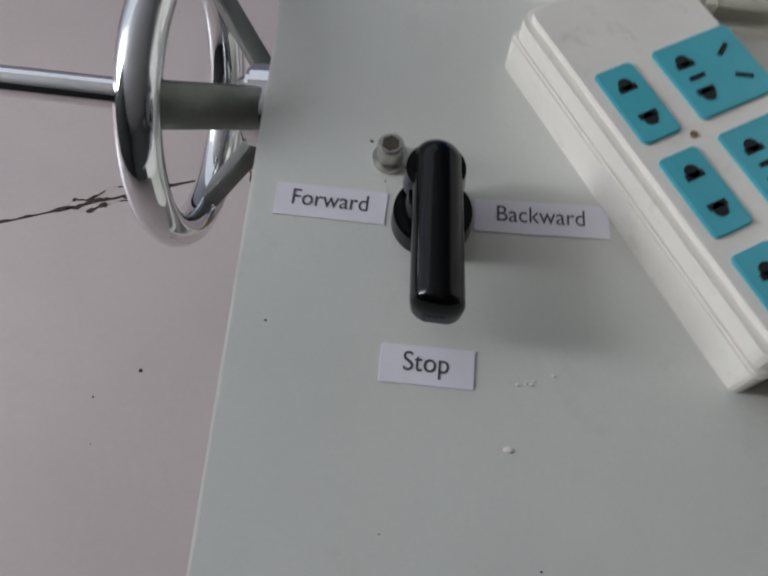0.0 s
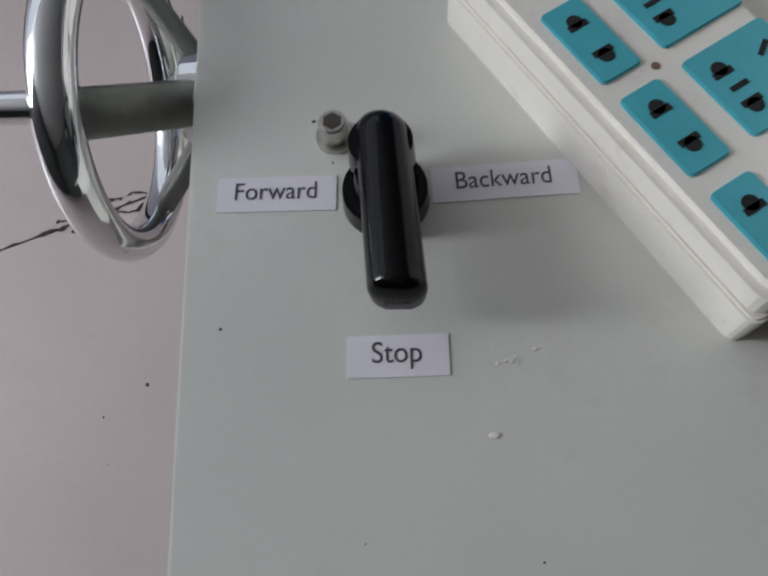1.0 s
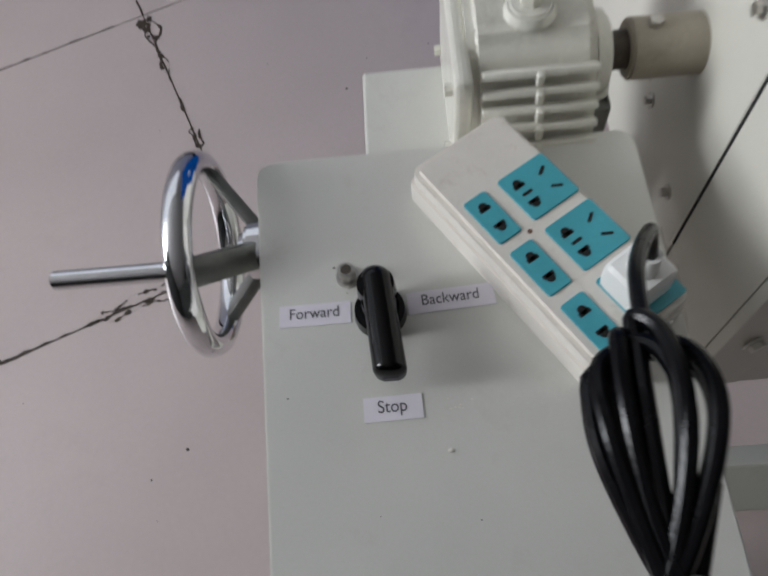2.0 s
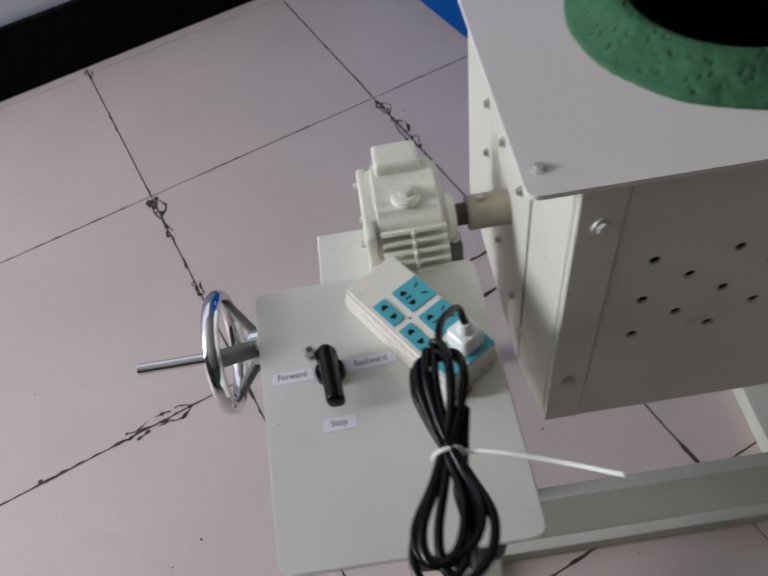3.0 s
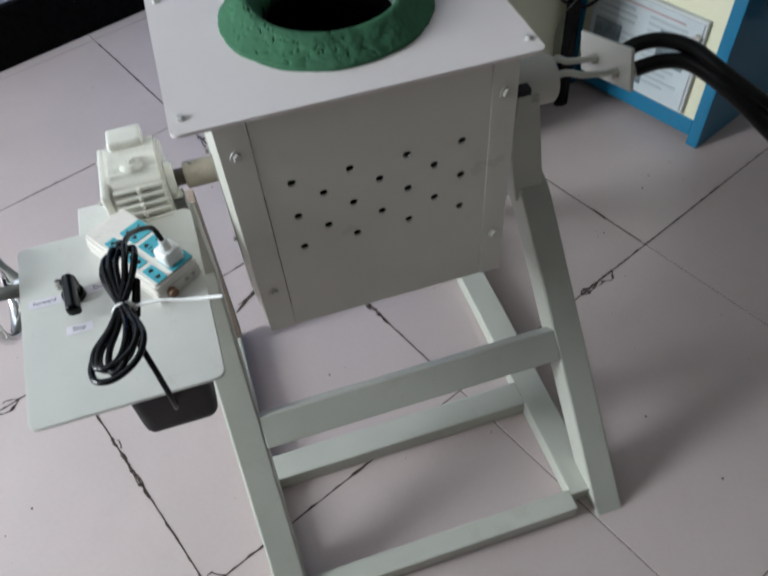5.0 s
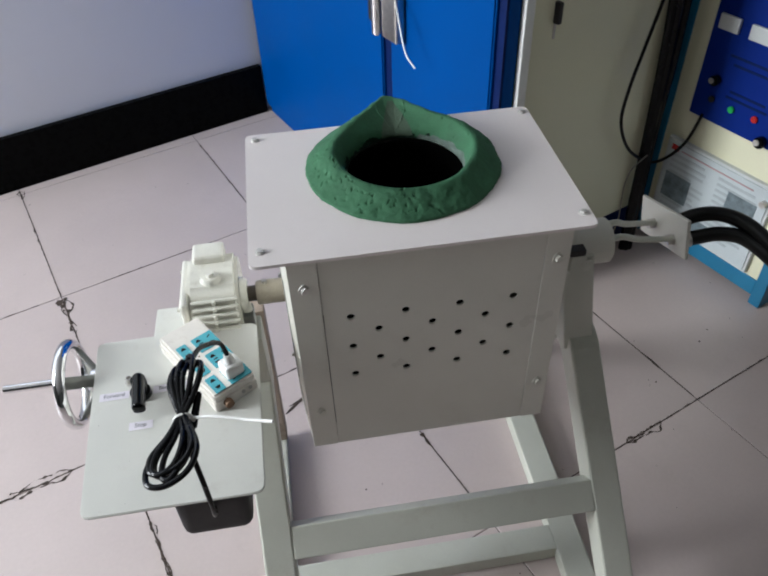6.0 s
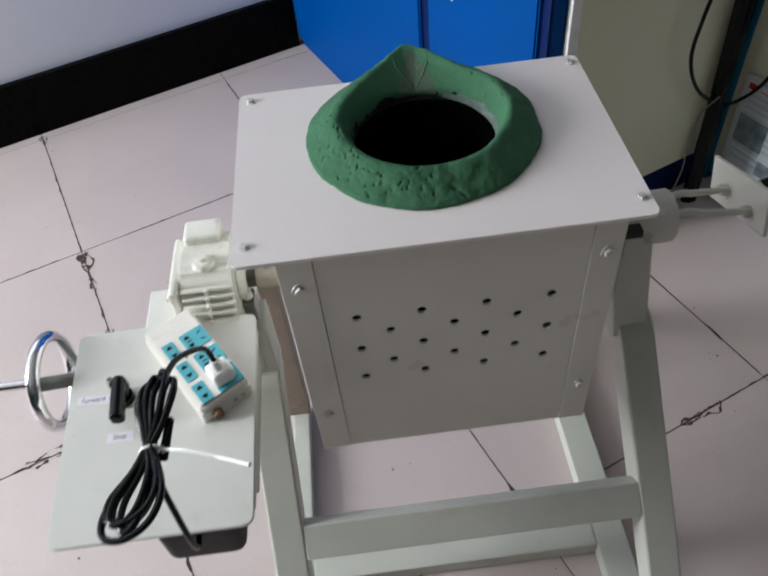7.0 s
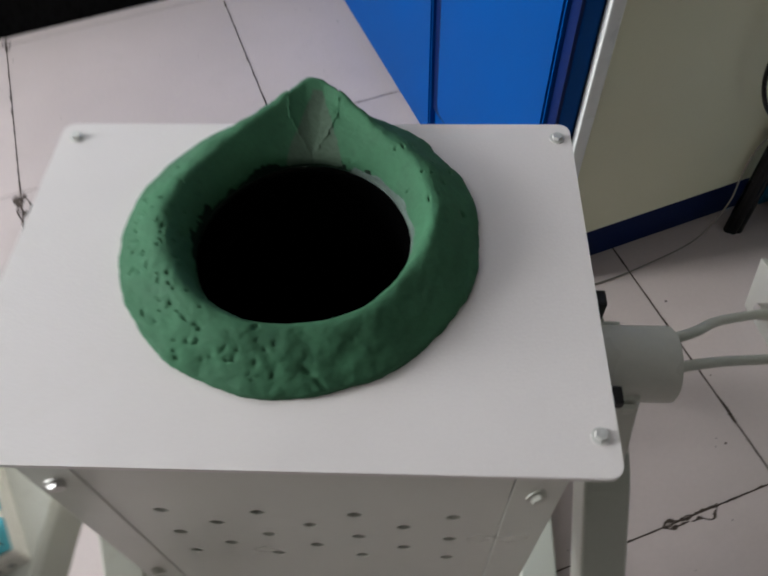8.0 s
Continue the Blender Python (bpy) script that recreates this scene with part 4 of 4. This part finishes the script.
def socket(l, s, wl, ws, three):
    ins = part("socket", slab(rounded([(l - wl / 2, s - ws / 2), (l + wl / 2, s - ws / 2), (l + wl / 2, s + ws / 2), (l - wl / 2, s + ws / 2)], 0.003), 0.0365, 0.0383, 0.0006), TEAL, strip, "teal socket insert")
    c = s - 0.0105 if three else s
    # pin holes are flat black inlays, the shade of their depth as colour
    holes = [(l - 0.0098, c, 0), (l + 0.0098, c, 1)]
    for hl, hs, kind in holes:
        bm = rod((hl, hs, 0.0375), (hl, hs, 0.0386), 0.0033, 14)
        join(bm, box(-0.0015, 0.0015, -0.0044, 0.0044, 0.0375, 0.0386), pose(hl + (0.0022 if kind == 0 else -0.0022), hs, 0))
        part("pin_hole", bm, DARK, ins)
    if three:
        for hl, hs, turn in ((l, c + 0.001, 0), (l - 0.008, s + 0.010, 32), (l + 0.008, s + 0.010, -32)):
            part("pin_slot", join(bmesh.new(), box(-0.0011, 0.0011, -0.0040, 0.0040, 0.0375, 0.0386), pose(hl, hs, 0, 0, 0, turn)), DARK, ins)


for l in (-0.029, 0.020, 0.069):
    socket(l, -0.0228, 0.0405, 0.0195, False)
    socket(l, 0.0180, 0.0405, 0.041, True)
part("screw_hole", rod((-0.005, -0.010, 0.0365), (-0.005, -0.010, 0.0374), 0.0018, 10), RUST, strip)
part("end_gland", rod((0.092, -0.02, 0.012), (0.104, -0.02, 0.012), 0.008, 16), RUST, strip)
for s in (0.012, 0.026):
    part("end_screw", rod((0.0932, s, 0.012), (0.096, s, 0.012), 0.0035, 10), STEEL, strip)

# ---- the coiled cord with its plug ----
cord = thing("extension_lead", pose(-0.265, -0.19, ZP), "coiled black extension lead bundled with a white tie", "extension lead")
CO = Matrix.Translation((0.265, 0.19, -ZP))


def cpart(name, bm, material, label="", smooth=False):
    bm.transform(CO)
    return part(name, bm, material, cord, label, smooth)


SM = pose(-0.259, 0.033, ZP, 0, 0, STURN)
plug = box(0.050, 0.083, -0.004, 0.030, 0.0385, 0.066, 0.007, 3)
rod((0.066, 0.013, 0.064), (0.068, 0.011, 0.086), 0.010, 16, 0.0065, bm=plug)
plug.transform(SM)
cpart("plug", plug, WHITEP, "white three-pin plug", True)
KN, TP, EN = Vector((-0.261, -0.198, 0.988)), Vector((-0.256, -0.088, 1.0)), Vector((-0.281, -0.312, 1.0))
rng = random.Random(11)
pts = [SM @ Vector((0.068, 0.011, 0.084)), SM @ Vector((0.064, 0.004, 0.115)), Vector((-0.243, -0.055, 0.985))]
lat = Vector((0.92, 0.10, 0.20)).normalized()
LOOPS = 5
for k in range(LOOPS):
    w_up, w_dn = 0.011 + 0.0066 * k, 0.020 + 0.0085 * ((k * 3) % 5)
    ju, jd = rng.uniform(0.86, 1.06), rng.uniform(0.78, 1.0)
    shift = Vector((rng.uniform(-0.006, 0.006), rng.uniform(-0.004, 0.004), rng.uniform(-0.004, 0.006)))
    for i in range(14):
        a = math.pi / 2 - 2 * math.pi * i / 14
        s, c = math.sin(a), math.cos(a)
        up = s > 0
        p = KN + (TP - KN) * s * ju if up else KN + (EN - KN) * (-s) * jd
        width = w_up if up else w_dn
        bow = Vector((0, 0, 0.022 if up else 0.0)) * abs(s) * (1 - abs(s)) * 3
        out = Vector((0.0, 0.0, 0.008)) * abs(s) * (1 - abs(s)) * 3 if not up else Vector()
        q = p + lat * (s * c) * width * 1.3 + bow + out + shift * (0.35 + 0.65 * abs(s))
        pts.append(q)
pts += [KN + Vector((0.004, -0.004, -0.004)), Vector((-0.258, -0.222, 0.955)), Vector((-0.250, -0.244, 0.90)), Vector((-0.247, -0.252, 0.848)), Vector((-0.250, -0.243, 0.808)), Vector((-0.256, -0.215, 0.79))]
cpart("cable_end", rod(KN + Vector((0.010, -0.006, -0.012)), KN + Vector((0.022, 0.040, 0.012)), 0.0062, 12, 0.0052, 0.002), RUBBER, "", True)
cpart("cable", tube(smooth_path(pts, 6), 0.0042, 10), RUBBER, "glossy black round cable", True)
tie = bmesh.new()
tdir = (TP - EN).normalized()
ring = [KN + 0.0135 * (math.cos(a) * lat + math.sin(a) * lat.cross(tdir).normalized()) for a in [2 * math.pi * k / 20 for k in range(21)]]
tube(ring, 0.0028, 8, tie)
tube(smooth_path([KN + lat * 0.013, KN + Vector((0.045, -0.012, 0.016)), KN + Vector((0.09, -0.032, 0.024)), KN + Vector((0.130, -0.058, 0.044))]), 0.0024, 8, tie)
cpart("cable_tie", tie, NYLON, "white nylon cable tie with a long tail", True)

jbox = thing("terminal_box", pose(-0.262, -0.17, 0.70), "dull black plastic box hung under the table", "box")
bm = box(-0.056, 0.060, -0.050, 0.055, 0.012, 0.129, 0.022, 4)
part("case", bm, MATTEBLACK, jbox, "", True)
part("lid", slab(rounded([(-0.052, -0.040), (0.050, -0.040), (0.050, 0.04), (-0.052, 0.04)], 0.01), 0.008, 0.0125), MATTEBLACK, jbox)

# ---- floor: joints, chipped edges, then the tiles one by one ----
FL = structure("floor", box(X0 - 0.2, X1 + 0.2, Y0 - 0.2, Y1 + 0.2, -0.08, -0.0022), GROUT, "polished pinkish-grey floor tiles with blackened joints", "floor")
GRID = pose(0, 0, 0, 0, 0, 22.2 - ROOM)
GX, GY, TS = -0.448, 1.562, 0.803
rng = random.Random(3)


def joint_x(i, row):
    """Where the joint i runs beside the tiles of a row; the far rows were laid a little wide."""
    return GX + i * TS + (0.028 if i == 1 and row >= -1 else 0.0)


def crack(i, j, along, t0, t1, wide, links=0):
    """Dark damage along a joint: a wandering line, or a chain of loops where the glaze has broken away."""
    x, y = joint_x(i, math.floor(j + (t0 + t1) / 2) if along == "y" else j), GY + j * TS
    d = Vector((1, 0)) if along == "x" else Vector((0, 1))
    nrm = Vector((-d.y, d.x))
    p, length = Vector((x, y)) + d * t0 * TS, (t1 - t0) * TS
    n = max(8, int(abs(length) / 0.003))
    seed = rng.uniform(0, 90)
    bm = bmesh.new()
    for strand in ((-1, 0, 1) if links else (0,)):
        line, widths = [], []
        for k in range(n + 1):
            t = k / n
            q = t * abs(length)
            wob = noise.noise(Vector((q * 38, seed, strand * 5.0)))
            fine = noise.noise(Vector((q * 150, seed + 3.0, strand * 7.0)))
            wide_here = 0.5 + noise.noise(Vector((q * 21 + seed, 2.0, strand * 1.7)))
            ends = min(1.0, t * 9, (1 - t) * 6)
            if links:
                off = strand * wide * ends * max(0.0, wide_here) + wide * 0.35 * wob * ends + 0.0022 * fine
                w = 0.0013 + 0.0062 * max(0.0, noise.noise(Vector((q * 60, seed + strand * 3, 7.0)))) + 0.0012 * abs(fine)
                if strand and noise.noise(Vector((q * 45, seed + strand * 11, 3.0))) < -0.22:
                    w = 0.00015
            else:
                off = 0.0022 * wob + 0.0008 * fine
                w = 0.0010 + 0.0034 * max(0.0, wob) + wide * max(0.0, noise.noise(Vector((q * 14, seed, 1.0))) - 0.05) * (0.6 + 0.8 * abs(fine))
            line.append(p + d * length * t + nrm * off)
            widths.append(w)
        vs = []
        for k in range(n + 1):
            run = (line[min(n, k + 1)] - line[max(0, k - 1)]).normalized()
            c, w = line[k], widths[k]
            lift = 0.0006 + 0.00012 * strand
            vs.append((bm.verts.new((c.x - run.y * w, c.y + run.x * w, lift)), bm.verts.new((c.x + run.y * w, c.y - run.x * w, lift))))
        for (a, b), (c, e) in zip(vs, vs[1:]):
            bm.faces.new((a, b, e, c))
    ob = finish("joint_damage", bm, CHIP)
    ob.matrix_world = R @ GRID
    tagged(ob, "blackened chipped glaze along a floor tile joint", "crack", "chipped joints", "stuff")


def blotch(x, y, r):
    bm = bmesh.new()
    bm.faces.new([bm.verts.new((x + r * (1 + 0.5 * noise.noise(Vector((math.cos(a) * 2, math.sin(a) * 2, x * 9)))) * math.cos(a) * 0.8, y + r * (1 + 0.5 * noise.noise(Vector((math.cos(a) * 2, math.sin(a) * 2, y * 7)))) * math.sin(a), 0.0007)) for a in [2 * math.pi * q / 22 for q in range(22)]])
    ob = finish("joint_damage", bm, CHIP)
    ob.matrix_world = R @ GRID
    tagged(ob, "dark pit where the tile corner broke off", "crack", "chipped joints", "stuff")


for row in [(0, 0, "y", -0.02, -0.29, 0.022, 3), (0, 0, "y", -0.29, -0.52, 0.010), (0, 0, "y", -0.52, -0.60, 0.014, 1), (0, 0, "y", -0.60, -0.98, 0.004), (0, 0, "y", 0.0, 0.9, 0.005),
            (0, 0, "x", 0.2, 0.75, 0.004), (-1, 0, "x", 0.0, 0.9, 0.002), (1, 0, "y", -0.03, -0.40, 0.026, 4), (1, 0, "y", 0.02, 0.95, 0.005), (1, 0, "x", 0.1, 0.9, 0.002),
            (-1, -1, "x", 0.58, 0.82, 0.022, 1), (-1, -1, "x", -0.5, 0.6, 0.007), (-1, -1, "x", 0.80, 1.0, 0.003), (0, -1, "y", -0.36, -0.60, 0.013, 2), (0, -1, "y", -0.60, -0.98, 0.006), (0, -1, "y", -0.02, -0.36, 0.007),
            (0, -2, "x", -0.12, 0.06, 0.022, 2), (0, -2, "x", 0.06, 0.9, 0.009), (0, -2, "y", -0.4, -0.02, 0.003), (1, -1, "y", -0.40, -0.58, 0.008, 1), (1, -1, "y", -0.56, -0.98, 0.011), (1, -1, "y", 0.05, 0.6, 0.004),
            (2, -2, "y", 0.02, 0.95, 0.006), (1, -2, "x", 0.62, 0.80, 0.020, 1), (1, -2, "x", 0.80, 1.9, 0.003), (1, -2, "x", 0.1, 0.6, 0.003), (0, 1, "y", -0.06, 0.03, 0.020, 1), (0, -1, "x", 0.05, 0.95, 0.005), (1, -1, "x", 0.05, 0.9, 0.004), (1, -1, "y", -0.05, -0.40, 0.006)]:
    crack(*row)
for i, j, dx, dy, r in ((0, 0, -0.012, -0.03, 0.018), (0, 0, -0.006, -0.055, 0.012), (0, 0, 0.012, -0.02, 0.009), (0, 0, 0.010, -0.095, 0.009), (0, 0, -0.008, -0.082, 0.006), (1, 0, -0.004, -0.03, 0.010), (1, 0, 0.01, -0.085, 0.006), (1, 0, 0.006, -0.05, 0.007), (-1, -1, 0.26, 0.006, 0.008), (0, -2, -0.02, 0.008, 0.008)):
    blotch(joint_x(i, j) + dx, GY + j * TS + dy, r)
streak = bmesh.new()
edge = [(0.045 + 0.125 * k / 12, 0.602 + 0.050 * k / 12) for k in range(13)]
vs = [(streak.verts.new((x + 0.002, y - w, 0.0006)), streak.verts.new((x - 0.002, y + w, 0.0006))) for (x, y), w in zip(edge, [0.0015, 0.003, 0.0045, 0.005, 0.005, 0.0045, 0.005, 0.004, 0.005, 0.004, 0.003, 0.003, 0.001])]
for (a, b), (c, e) in zip(vs, vs[1:]):
    streak.faces.new((a, b, e, c))
ob = finish("floor_scar", streak, CHIP)
ob.matrix_world = R
tagged(ob, "short brown scar in the floor under the furnace", "scar", kind="stuff")
streak = bmesh.new()
vs = []
for k in range(17):
    t = k / 16
    x, y = -0.185 + 0.200 * t, 0.600 + 0.098 * t + 0.004 * noise.noise(Vector((t * 9, 3.0, 1.0)))
    w = 0.0045 * min(1, 6 * t, 6 * (1 - t)) * (1 + 0.4 * noise.noise(Vector((t * 14, 8.0, 2.0)))) + 0.0006
    vs.append((streak.verts.new((x + 0.45 * w, y - w, 0.0007)), streak.verts.new((x - 0.45 * w, y + w, 0.0007))))
for (a, b), (c, e) in zip(vs, vs[1:]):
    streak.faces.new((a, b, e, c))
tagged(finish("floor_scar", streak, CHIP), "dark straight scar in the floor behind the stand", "scar", kind="stuff")
specks = bmesh.new()
for k in range(130):
    x, y = rng.uniform(-1.6, 1.7), rng.uniform(-1.2, 2.3)
    r = rng.choice((0.0012, 0.0016, 0.002, 0.0035))
    vs = [specks.verts.new((x + r * rng.uniform(0.6, 1.3) * math.cos(a), y + r * rng.uniform(0.6, 1.3) * math.sin(a), 0.0004)) for a in [2 * math.pi * q / 7 for q in range(7)]]
    specks.faces.new(vs)
ob = finish("floor_specks", specks, CHIP)
ob.matrix_world = R @ GRID
tagged(ob, "scattered dark specks of dirt on the floor", "dirt", kind="stuff")
tile_bm = box(-TS / 2 + 0.0016, TS / 2 - 0.0016, -TS / 2 + 0.0016, TS / 2 - 0.0016, -0.012, 0.0, 0.0008, 1)
first = None
for i in range(-8, 6):
    for j in range(-9, 3):
        x, y = (joint_x(i, j) + joint_x(i + 1, j)) / 2, GY + (j + 0.5) * TS
        if x < X0 - 0.5 or x > X1 + 0.5 or y < Y0 - 0.5 or y > Y1 + 0.5:
            continue
        if first is None:
            first = finish("tile", tile_bm, TILE, FL)
            ob = first
        else:
            ob = new("tile", first.data)
            ob.parent = FL
        ob.matrix_local = GRID @ pose(x, y, rng.uniform(-0.0006, 0.0)) @ Matrix.Diagonal(((joint_x(i + 1, j) - joint_x(i, j)) / TS, 1, 1, 1)) @ pose(0, 0, 0, 0, 0, rng.choice((0, 90, 180, 270)))
